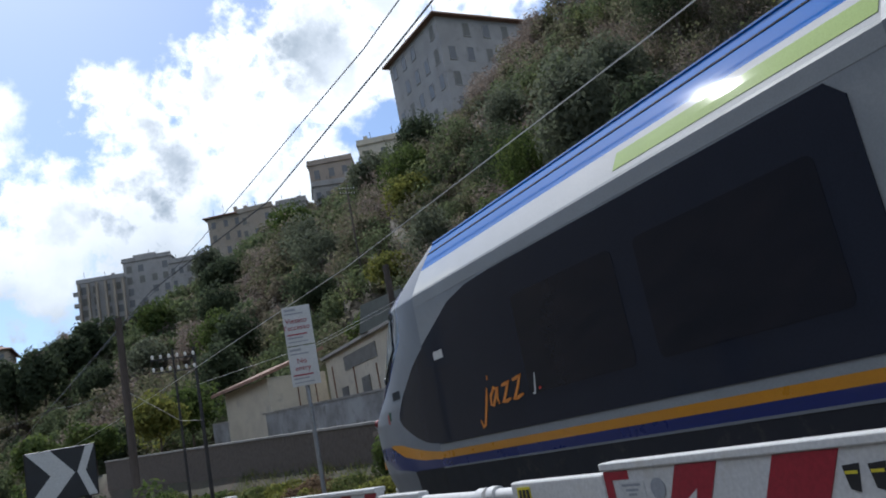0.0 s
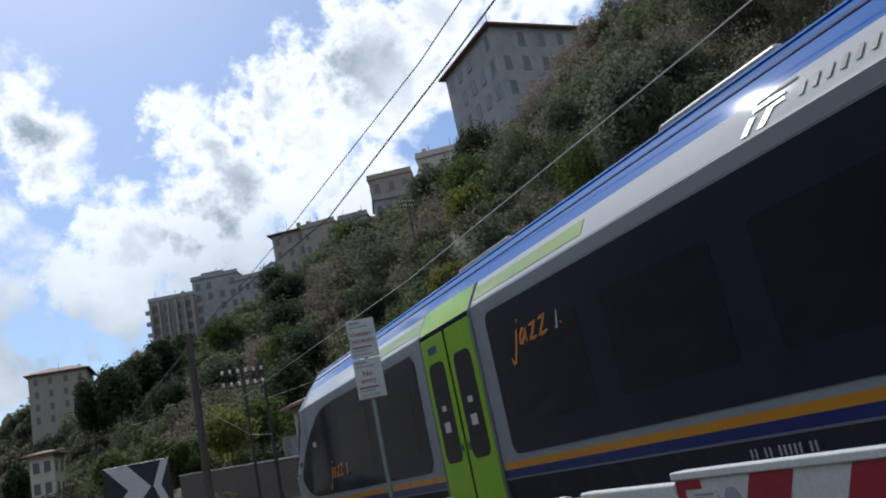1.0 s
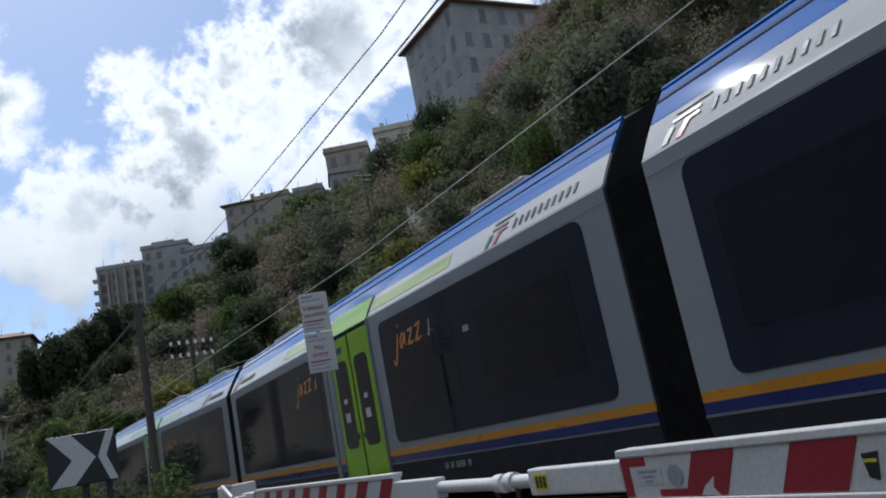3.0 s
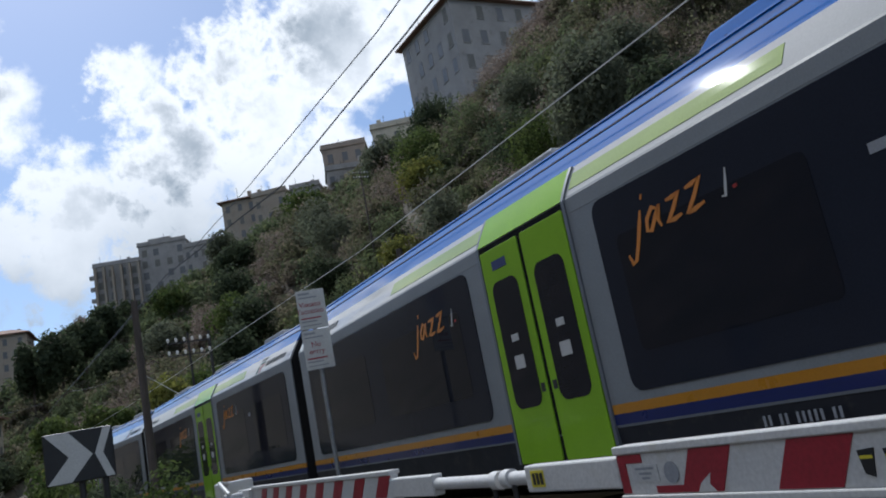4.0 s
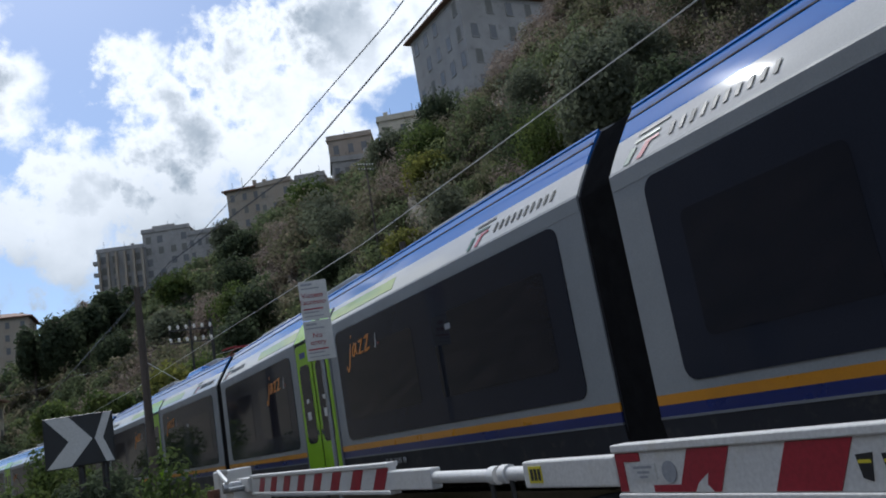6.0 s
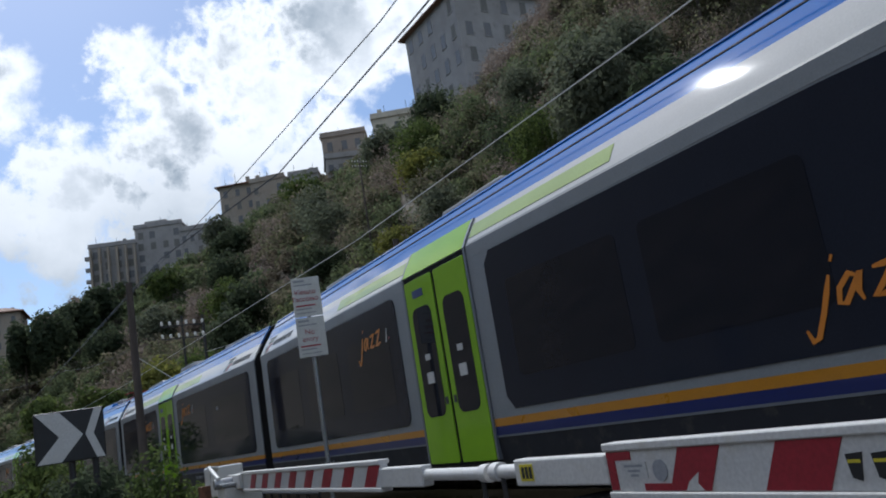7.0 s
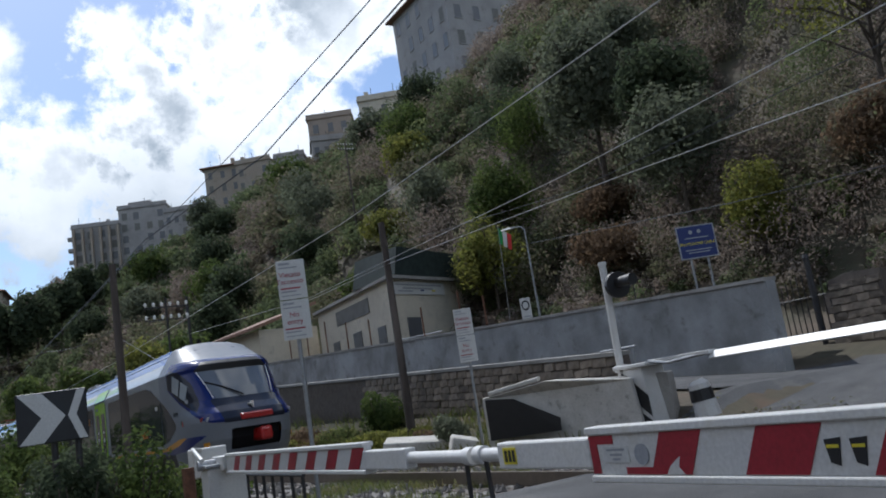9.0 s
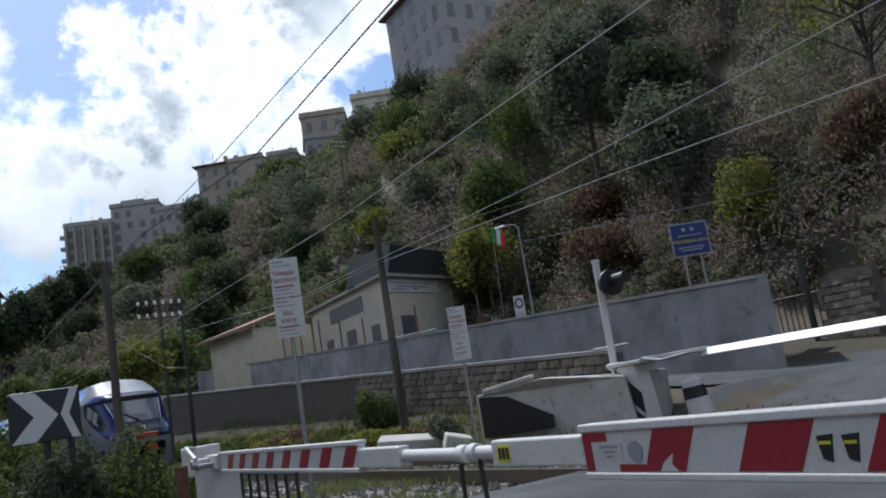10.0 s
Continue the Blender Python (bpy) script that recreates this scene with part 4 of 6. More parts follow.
CAB_MATS = {"window_band_tip": ("train_glass", "dark pointed end of the window band"), "windscreen": ("windscreen", "raked windscreen with a pale sky reflection put into its colour"), "visor": ("black_paint", "black visor over the windscreen"), "front_panel": ("train_glass", "glossy black front panel"),
            "coupler_recess": ("rubber", "dark coupler recess"), "side_glazing": ("train_glass", "dark side glazing of the cab"), "blue_cowl": ("cowl_blue", "glossy dark blue cowl"),
            "cab_roof": ("silver", "silver cab roof"), "amber_flash": ("amber", "amber flash"), "blue_flash": ("deep_blue", "dark blue flash"), "dark_skirt": ("skirt", "dark skirt"), "cab_shell": ("silver", "silver cab shell")}


def cab(car, joint):
    """The streamlined cab, from the body joint forwards."""
    zs = np.concatenate([np.linspace(0.28, 3.48, 200), np.linspace(3.49, 3.70, 14)])
    fs = np.linspace(0, 1, 110)
    ff, zz = np.meshgrid(fs, zs)
    gx, gy = cab_point(ff, zz)
    fc, zc = (ff[:-1, :-1] + ff[1:, 1:]) / 2, (zz[:-1, :-1] + zz[1:, 1:]) / 2
    yc = cab_point(fc, zc)[1]
    cells = {}
    kinds, grid = list(CAB_MATS), np.zeros(fc.shape, int)
    for i in range(fc.shape[0]):
        for j in range(fc.shape[1]):
            reg = cab_region(yc[i, j], zc[i, j], fc[i, j])
            grid[i, j] = kinds.index(reg)
            cells.setdefault(reg, []).append((i, j))
    # ease the seams between the regions into smooth lines, each by less than a cell
    across, along = np.zeros(ff.shape), np.zeros(ff.shape)
    across[1:-1, :-1] = grid[1:] != grid[:-1]
    along[:-1, 1:-1] = grid[:, 1:] != grid[:, :-1]
    f0, z0 = ff.copy(), zz.copy()
    df, dz = 0.75 * (fs[1] - fs[0]), 0.75 * np.gradient(zs)[:, None]
    for _ in range(14):
        for v, v0, most in ((ff, f0, df), (zz, z0, dz)):
            total, count = np.zeros(v.shape), np.zeros(v.shape)
            total[:, :-1] += across[:, :-1] * v[:, 1:]
            count[:, :-1] += across[:, :-1]
            total[:, 1:] += across[:, :-1] * v[:, :-1]
            count[:, 1:] += across[:, :-1]
            total[:-1] += along[:-1] * v[1:]
            count[:-1] += along[:-1]
            total[1:] += along[:-1] * v[:-1]
            count[1:] += along[:-1]
            mean = np.where(count > 1, total / np.maximum(count, 1), v)
            v[1:-1, 1:-1] = np.clip(0.5 * v + 0.5 * mean, v0 - most, v0 + most)[1:-1, 1:-1]
    gx, gy = cab_point(ff, zz)
    n = len(fs)
    for reg, ij in cells.items():
        ij = np.array(ij)
        base = ij[:, 0] * n + ij[:, 1]
        q = np.stack([base, base + 1, base + n + 1, base + n], 1)
        used, inv = np.unique(q, return_inverse=True)
        q = inv.reshape(q.shape)
        sink = {"windscreen": 0.012, "coupler_recess": 0.14}.get(reg, 0.0)
        co = np.stack([gx.ravel()[used], gy.ravel()[used] + joint - sink, zz.ravel()[used]], 1)
        mat, lab = CAB_MATS[reg]
        both = [(q, co), (q[:, ::-1] + len(co), co * (-1, 1, 1))]
        if reg in ("cab_shell", "blue_cowl", "cab_roof", "visor", "windscreen", "front_panel", "coupler_recess"):
            me = quads(reg, np.concatenate([co, both[1][1]]), np.concatenate([q, both[1][0]]), mat)
            meshes = [me]
        else:
            meshes = [quads(reg, co, q, mat), quads(reg, both[1][1], q[:, ::-1], mat)]
        for me in meshes:
            me.shade_smooth()
            ob = new(reg, me)
            ob.parent = car
            ob["label"] = lab
    # cab side windows, lamps, wipers, handrails and coupler
    for sign in (-1, 1):
        for corners in (((1.00, 2.34), (1.00, 2.76), (1.33, 2.60), (1.33, 2.19)), ((1.40, 2.15), (1.40, 2.56), (1.68, 2.40), (1.68, 2.01))):
            ring = []
            for y, z in corners:
                f = np.interp(y, [cab_point(k, z)[1] for k in np.linspace(0, 0.9, 60)], np.linspace(0, 0.9, 60))
                x, _ = cab_point(f, z)
                ring.append((sign * (x + 0.010), joint + y, z))
            s = Shape()
            s.prism(ring, (sign * 0.010, 0.004, 0))
            part("cab_window", s, "cab_pane_reflection", car, "cab window with its pale reflection painted in")
        for f, z, mat in ((0.56, 1.46, "panto_red"), (0.63, 1.44, "sign_grey")):
            x, y = cab_point(f, z)
            s = Shape()
            s.tube([(sign * (x - 0.02), joint + y - 0.05, z), (sign * (x + 0.008), joint + y + 0.008, z)], [0.06, 0.055], 14)
            part("tail_lamp", s, mat, car)
        s = Shape()
        s.tube([(sign * 0.80, joint + 2.46, 1.98), (sign * 0.88, joint + 2.16, 2.36), (sign * 0.97, joint + 1.76, 2.74)], 0.012, 6)
        part("handrail", s, "insulator", car)
        s = Shape()
        x, y = cab_point(0.60, 0.82)
        s.prism([(sign * (x + 0.035), joint + y - 0.12, 0.77), (sign * (x + 0.035), joint + y - 0.12, 0.88), (sign * (x - 0.045), joint + y + 0.11, 0.88), (sign * (x - 0.045), joint + y + 0.11, 0.77)], (sign * 0.02, 0.01, 0))
        part("warning_sticker", s, "amber", car, "yellow warning sticker")
        s = Shape()
        for k in range(6):
            x, y = cab_point(0.205 + k * 0.013, 1.72)
            s.box(*sorted((sign * (x + 0.002), sign * (x + 0.007))), joint + y - 0.018, joint + y + 0.018, 1.67, 1.78)
        tagged(part("number_bars", s, "mark_grey", car), "small dark number bars", kind="stuff")
        s = Shape()
        for k in range(2):
            x, y = cab_point(0.285 + k * 0.016, 1.46)
            s.box(*sorted((sign * (x - 0.01), sign * (x + 0.008))), joint + y - 0.025, joint + y + 0.025, 1.42 - k * 0.04, 1.54 - k * 0.03)
            part("emblem", s, ("dark_green", "lamp_red")[k], car)
            s = Shape()
        x, y = cab_point(0.47, 2.00)
        s.tube([(sign * (x + 0.000), joint + y, 2.00), (sign * (x + 0.016), joint + y + 0.012, 2.00)], 0.05, 16)
        part("round_mark", s, "sign_grey", car)
    s = Shape()
    s.tube([(0.02, joint + 2.56, 1.98), (0.40, joint + 2.34, 2.22), (0.84, joint + 2.03, 2.44)], 0.022, 6)
    part("wiper", s, "rubber", car)
    s = Shape()
    s.box(-0.03, 0.0, joint + 2.9, joint + 3.06, 1.58, 1.76).box(-0.04, 0.07, joint + 2.86, joint + 3.02, 1.69, 1.72)
    part("front_mark", s, "insulator", car, "small pale mark on the black panel")
    s = Shape()
    s.box(-0.42, 0.42, joint + 3.0, joint + 3.34, 1.32, 1.48)
    part("tail_light_panel", s, "lamp_red", car, "red tail light panel", bevel=0.04)
    s = Shape()
    s.box(-0.26, 0.06, joint + 2.9, joint + 3.6, 0.74, 1.08)
    part("coupler_cover", s, "lamp_red", car, "red coupler cover", bevel=0.08)
    s = Shape()
    s.tube([(0, joint + 2.2, 1.03), (0, joint + 3.0, 1.03)], 0.16, 12)
    part("coupler_bar", s, "dark_steel", car)
    s = Shape()
    s.prism([(-1.1, joint + 2.3, 0.16), (-0.7, joint + 2.9, 0.16), (0.7, joint + 2.9, 0.16), (1.1, joint + 2.3, 0.16), (0.9, joint + 1.8, 0.16), (-0.9, joint + 1.8, 0.16)], (0, 0, 0.16))
    part("plough", s, "frame_grey", car, bevel=0.02)
    s = Shape()
    s.tube([(0.2, joint - 0.1, 3.66), (0.2, joint - 0.1, 3.84)], [0.07, 0.05], 8)
    part("antenna", s, "rubber", car)


def end_car(seed):
    """An end car 18.3 m long; its cab points along +y. Origin at rail level, 9.15 m from the coupled end."""
    car = thing("cab_car", "grey regional train cab car with blue cowl and dark windows", "train car", "cars of the passing train")
    a, joint = -9.15, 6.6
    dc = a + 8.05
    body(car, a, joint)
    for sign in (-1, 1):
        lo, hi = a + 0.42, dc - 0.82 - 0.42
        window_band(car, lo, hi, sign, [(lo + 0.35 + k * 2.05, lo + 1.95 + k * 2.05) for k in range(3)])
        lo2 = dc + 0.82 + 0.42
        ring = [(0, lo2, 1.1), (0, lo2, 2.55), (0, lo2 + 0.13, 2.68), (0, 4.6, 2.68), (0, 5.2, 2.66), (0, 5.7, 2.57), (0, 6.585, 2.20), (0, 6.585, 0.975), (0, lo2 + 0.13, 0.965)]
        window_band(car, lo2, 6.55, sign, [(lo2 + 0.35, lo2 + 2.2), (lo2 + 2.5, lo2 + 4.2)], ring)
        door(car, dc, sign)
        y_mark = (5.46 if sign < 0 else 4.03)
        script_mark(car, y_mark, 1.18, 0.55, sign)
        script_mark(car, hi - 0.45 if sign < 0 else hi - 1.5, 2.06, 0.5, sign)
        operator_mark(car, a + 2.1 if sign < 0 else a + 0.3, sign)
        number_bars(car, a + 3.0, 0.58, sign)
        s = Shape()
        strokes(s, [((6.1, 2.02), (6.24, 2.02))], 0.10, wall_put(sign))
        part("sticker", s, "sign_white", car)
    cab(car, joint)
    bellows(car, a, -1)
    bogie(car, a + 0.1)
    bogie(car, 4.6)
    underframe(car, a, 4.6, seed)
    roof_gear(car, a, joint - 1.2, seed)
    return car


# light grey base imitates the reflection in the cab's side windows
M["cab_pane_reflection"] = material("cab_pane_reflection", (0.30, 0.33, 0.35), 0.06, scale=2, amount=0.3)


def head(t):
    """Distance run along the track at t seconds."""
    k = min(t, 8.0)
    uneven = np.interp(t, [1.5, 2.0, 2.5, 3.5, 4.0, 4.5, 5.0, 5.5, 6.5, 7.0, 7.5, 8.0, 8.5, 9.0, 9.5, 10.0], [0, -0.08, 0, 0, -0.08, 0, -0.06, 0.04, 0.1, 0.22, 0.06, 0, 0.38, 0.72, 0.5, 0.1])
    return 8.3931 * k + 0.22034 * k * k + max(0.0, t - 8.0) * 11.2 + float(uneven)


CARS = []      # thing, distance of its front end and of its rear end at 0 s, turned round
lead = end_car(11)
CARS.append((lead, 9.15 + 9.15 - 6.2, -6.2, False))
for y0, y1, dc, script, pan in ((-21.25, -6.75, -14.6, True, False), (-36.75, -21.90, -29.8, True, True), (-52.0, -37.25, -44.05, True, False)):
    c_, mid = middle_car(y0, y1, dc, script, int(-y0), pan)
    CARS.append((c_, y1, y0, False))
tail = copy_thing(lead, Matrix.Identity(4))
CARS.append((tail, -52.6, -70.9, True))


def car_pose(front, rear, turned, t):
    s = head(t)
    a, b = track(s + front - 1.0), track(s + rear + 1.0)
    h = math.atan2(b[0] - a[0], a[1] - b[1])
    mid = ((a[0] + b[0]) / 2, (a[1] + b[1]) / 2)
    return pose(mid[0], mid[1], 0.0, 0, 0, math.degrees(h) + (180 if turned else 0))


def motions():
    for ob, front, rear, turned in CARS:
        walk(ob, [(k * 0.25, car_pose(front, rear, turned, k * 0.25)) for k in range(41)])


# ---- roads, walls and rails ----
def drape(name, xs, ys, lift, mat, label, category, inside=None):
    gx, gy = np.meshgrid(np.asarray(xs), np.asarray(ys))
    gz = ground_z(gx, gy) + lift
    n = len(xs)
    co = np.stack([gx, gy, gz], -1).reshape(-1, 3)
    idx = np.arange(len(co)).reshape(len(ys), n)
    q = np.stack([idx[:-1, :-1], idx[:-1, 1:], idx[1:, 1:], idx[1:, :-1]], -1).reshape(-1, 4)
    if inside is not None:
        c = co[q].mean(1)
        q = q[inside(c[:, 0], c[:, 1])]
    me = quads(name, co, q, mat)
    me.shade_smooth()
    return tagged(new(name, me), label, category, kind="structure")


def road_shape(x, y):
    near = (x < 8.0) & (y < 8.1) & (y > -9)
    rails = (np.abs(x - X0) < 0.84) & (np.abs(x - X0) > 0.64)
    far = (x >= 8.0) & (y > -14) & (y < np.where(x < 10.6, 8.1 + (x - 8.0) * 1.2, np.where(x < 12.6, 12.3, 60.0))) & (x < 15.9 - 0.5 * bend(y) + np.where(y < 13.6, 2.8, 0.0))
    return (near & ~rails) | far


drape("road", np.unique(np.concatenate([np.arange(-20, 22, 0.4), [X0 - 0.85, X0 - 0.63, X0 + 0.63, X0 + 0.85]])), np.arange(-14, 60, 0.4), 0.055, "asphalt", "worn grey patched asphalt road over the level crossing", "road", road_shape)


def curve_strip(name, off0, off1, z0, z1, s0, s1, mat, label, category, step=1.0):
    s = Shape()
    k = s0
    while k < s1 - 1e-6:
        a, b = k, min(k + step, s1)
        p = []
        for q in (a, b):
            for o in (off0, off1):
                x, y, _ = track(q, o)
                p.append((x, y))
        v = [(*p[0], z0), (*p[1], z0), (*p[3], z0), (*p[2], z0), (*p[0], z1), (*p[1], z1), (*p[3], z1), (*p[2], z1)]
        s.add(v, [(3, 2, 1, 0), (4, 5, 6, 7), (0, 1, 5, 4), (1, 2, 6, 5), (2, 3, 7, 6), (3, 0, 4, 7)])
        k += step
    ob = new(name, s.mesh(name, mat))
    return tagged(ob, label, category, kind="structure")


for o in (-0.7525, 0.7525):
    curve_strip("rail", o - 0.035, o + 0.035, -0.16, 0.0, -40, 130, "rail", "steel running rail with polished top", "rail")
SLEEPER = Shape().box(-1.25, 1.25, -0.12, 0.12, -0.30, -0.192).mesh("sleeper", "mortar")
bed = curve_strip("track_bed", -2.0, 2.0, -0.42, -0.20, 8.6, 130, "ballast", "grey ballast bed under the track", "ballast")
for k in range(60):
    x, y, h = track(9.0 + k * 0.6)
    ob = new("sleeper", SLEEPER)
    ob.parent = bed
    ob.matrix_basis = pose(x, y, 0.0, 0, 0, math.degrees(h))


def gravel():
    rng = np.random.default_rng(5)
    s = Shape()
    for k in range(2600):
        a, o = rng.uniform(8.7, 26), rng.uniform(-2.6, 2.6)
        x, y, _ = track(a, o)
        r = rng.uniform(0.025, 0.06, 3)
        z = -0.2 + r[2] * 0.4 if abs(o) < 2 else float(ground_z(x, y)) + r[2] * 0.3
        t = rng.uniform(0, math.pi)
        c, n = math.cos(t), math.sin(t)
        pts = [(r[0], 0, 0), (-r[0], 0, 0), (0, r[1], 0), (0, -r[1], 0), (0, 0, r[2]), (0, 0, -r[2])]
        s.add([(x + px * c - py * n, y + px * n + py * c, z + pz) for px, py, pz in pts], [(0, 2, 4), (2, 1, 4), (1, 3, 4), (3, 0, 4), (2, 0, 5), (1, 2, 5), (3, 1, 5), (0, 3, 5)])
    me = bpy.data.meshes.new("gravel")
    me.from_pydata(s.v, [], s.f)
    me.materials.append(M["ballast"])
    tagged(new("gravel", me), "loose grey ballast stones beside the track", "gravel", kind="stuff")


gravel()


def wall_line(x_at, y0, y1, top_at, thick, below, mat, name, label, step=1.0, cope=None):
    """A wall that follows x_at(y), with its top at top_at(y)."""
    s, cap = Shape(), Shape()
    n = int((y1 - y0) / step)
    for k in range(n):
        ya, yb = y0 + k * step, y0 + (k + 1) * step
        xa, xb = x_at(ya), x_at(yb)
        za, zb = top_at(ya), top_at(yb)
        v = [(xa, ya, za - below), (xa + thick, ya, za - below), (xb + thick, yb, zb - below), (xb, yb, zb - below), (xa, ya, za), (xa + thick, ya, za), (xb + thick, yb, zb), (xb, yb, zb)]
        f = [(3, 2, 1, 0), (4, 5, 6, 7), (0, 1, 5, 4), (1, 2, 6, 5), (2, 3, 7, 6), (3, 0, 4, 7)]
        g = [(3, 2, 1, 0), (4, 5, 6, 7), (1, 2, 6, 5), (3, 0, 4, 7)] + ([(0, 1, 5, 4)] if k == 0 else []) + ([(2, 3, 7, 6)] if k == n - 1 else [])
        s.add(v, g)
        if cope:
            c = [(x + (-0.05 if i in (0, 3) else 0.05), y, z) for i, (x, y, z) in enumerate(v[4:])]
            cap.add([(x, y, z + 0.003) for x, y, z in c] + [(x, y, z + 0.09) for x, y, z in c], f)
    ob = tagged(new(name, s.mesh(name, mat, weld=True)), label, "wall", kind="structure")
    if cope:
        part("coping", cap, cope, ob, "pale coping")
    return ob


def stone_x(y):
    return 12.0 - float(bend(y))


def stone_top(y):
    return 1.40 + 0.062 * (y - 15.5)


def grey_x(y):
    return 16.0 - 0.5 * float(bend(y))


stone_wall = wall_line(stone_x, 14.6, 62, stone_top, 0.38, 2.6, "mortar", "wall_stone", "low rubble stone wall with a pale coping beside the climbing lane", cope="concrete")
wall_line(grey_x, 13.8, 62, lambda y: 2.55 + 0.062 * (y - 13.8), 0.3, 3.2, "grey_wall", "wall_grey", "tall grey stained concrete wall along the lane", cope="concrete")
s = Shape()
s.prism([(16.02, 13.8, -0.2), (16.02, 13.8, 2.64), (18.6, 16.1, 2.9), (18.6, 16.1, -0.2)], (-0.15, 0.26, 0))
tagged(part("wall_return", s, "grey_wall"), "short grey concrete return wall", "wall", kind="structure")


# ---- the near barrier ----
def slanted(shape, x, y_hi, y_lo, z0, z1, slant, d=0.004):
    """A slanted stripe on the face that looks towards -x."""
    shape.prism([(x, y_hi, z0), (x, y_lo, z0), (x, y_lo - slant, z1), (x, y_hi - slant, z1)], (-d, 0, 0))


def barrier_panel(parent, y0, y1, z0, z1, stripes, slant):
    s = Shape()
    s.box(2.2, 2.26, y0, y1, z0, z1)
    p = part("panel", s, "white_paint", parent, "white panel with red slanted stripes", bevel=0.006)
    s = Shape()
    s.box(2.185, 2.275, y0, y1, z1 - 0.005, z1 + 0.028)
    part("panel_rail", s, "white_paint", p, bevel=0.006)
    s = Shape()
    s.box(2.185, 2.275, y0, y1, z0 - 0.026, z0 + 0.003)
    part("panel_rail", s, "white_paint", p, bevel=0.006)
    for a, b in stripes:
        s = Shape()
        slanted(s, 2.2, a, b, z0 + 0.008, z1 - 0.008, slant)
        part("stripe", s, "red_paint", p)
    return p


b1 = thing("crossing_barrier", "lowered white barrier arm with red slanted stripes", "barrier", "crossing barriers")
barrier_panel(b1, 5.66, 10.0, 0.57, 0.735, [(6.02 + k * 0.52, 5.80 + k * 0.52) for k in range(8)], 0.14)
part("boom", Shape().box(2.19, 2.27, 4.95, 5.68, 0.575, 0.705), "white_paint", b1, bevel=0.01)
part("tip", Shape().tube([(2.23, 5.0, 0.645), (2.23, 4.15, 0.64)], 0.036, 12), "white_paint", b1, smooth=True)
part("tip_cap", Shape().tube([(2.23, 4.20, 0.64), (2.23, 4.12, 0.64)], 0.05, 12), "white_paint", b1, smooth=True)
part("hanging_rod", Shape().tube([(2.23, 4.22, 0.62), (2.23, 4.24, 0.2), (2.23, 4.24, -0.28)], 0.014, 8), "dark_steel", b1)
part("boom_root", Shape().box(2.16, 2.30, 10.0, 10.6, 0.58, 0.74), "white_paint", b1, bevel=0.01)
part("counterweight", Shape().box(2.0, 2.42, 10.9, 11.25, 0.5, 0.86), "white_paint", b1, bevel=0.02)
s = Shape()
s.box(2.02, 2.46, 10.2, 10.62, -0.32, 0.62)
part("motor_cabinet", s, "white_paint", b1, "white upright motor cabinet", bevel=0.02)
part("hinge", Shape().tube([(1.95, 10.4, 0.66), (2.55, 10.4, 0.66)], 0.06, 12), "steel", b1)
part("cabinet_lid", Shape().box(1.99, 2.49, 10.17, 10.66, 0.62, 0.66), "steel", b1, bevel=0.006)
part("lever", Shape().tube([(2.0, 10.35, 0.72), (1.98, 10.75, 0.86), (2.1, 10.9, 0.84)], 0.025, 8), "white_paint", b1)

b2 = thing("crossing_barrier", "lowered white barrier arm with worn red stripes and stickers", "barrier", "crossing barriers")
panel = barrier_panel(b2, -1.6, 3.03, 0.545, 0.72, [(2.65, 2.43), (2.17, 1.91), (1.68, 1.46), (1.20, 0.98), (0.72, 0.50), (0.24, 0.02)], 0.085)
for a, b, z0, z1 in ((3.02, 2.97, 0.555, 0.71), (2.97, 2.86, 0.675, 0.71), (2.80, 2.64, 0.553, 0.580)):
    s = Shape()
    s.box(2.196, 2.2, b, a, z0, z1)
    part("red_border", s, "red_paint", panel)
s = Shape()
s.box(2.1955, 2.2, 2.77, 2.93, 0.60, 0.665)
st = part("sticker", s, "sign_white", panel, "white printed sticker")
for k, (z, l) in enumerate(((0.652, 0.12), (0.632, 0.08), (0.614, 0.05))):
    s = Shape()
    s.box(2.1945, 2.1955, 2.85 - l / 2, 2.85 + l / 2, z - 0.006, z + 0.004)
    part("print_bar", s, "sign_grey", st)
s = Shape()
s.tube([(2.1945, 2.69, 0.63), (2.1995, 2.69, 0.63)], 0.042, 18)
part("sticker", s, "sign_grey", panel, "round worn sticker")
for y in (1.80, 1.71):
    s = Shape()
    s.prism([(2.196, y + 0.03, 0.66), (2.196, y - 0.03, 0.665), (2.196, y - 0.012, 0.58), (2.196, y + 0.02, 0.59)], (0.004, 0, 0))
    g = part("sticker", s, "black_paint", panel, "torn black sticker")
    s = Shape()
    s.box(2.1945, 2.196, y - 0.02, y + 0.024, 0.634, 0.644)
    part("print_bar", s, "sign_yellow", g)
s = Shape()
s.prism([(2.1945, 2.56, 0.553), (2.1945, 2.46, 0.553), (2.1945, 2.49, 0.58), (2.1945, 2.475, 0.62), (2.1945, 2.51, 0.60), (2.1945, 2.535, 0.585)], (0.0012, 0, 0))
part("bare_patch", s, "white_paint", panel, "flaked white patch")
part("boom", Shape().box(2.19, 2.27, 3.02, 3.80, 0.575, 0.705), "white_paint", b2, bevel=0.01)
s = Shape()
s.box(2.186, 2.19, 3.62, 3.74, 0.60, 0.68)
g = part("sticker", s, "sign_yellow", b2, "dark and yellow sticker")
for y in (3.64, 3.675, 3.71):
    s = Shape()
    s.box(2.184, 2.186, y - 0.012, y + 0.012, 0.612, 0.668)
    part("print_bar", s, "black_paint", g)
part("tip", Shape().tube([(2.23, 3.78, 0.645), (2.23, 4.05, 0.645)], 0.036, 12), "white_paint", b2, smooth=True)
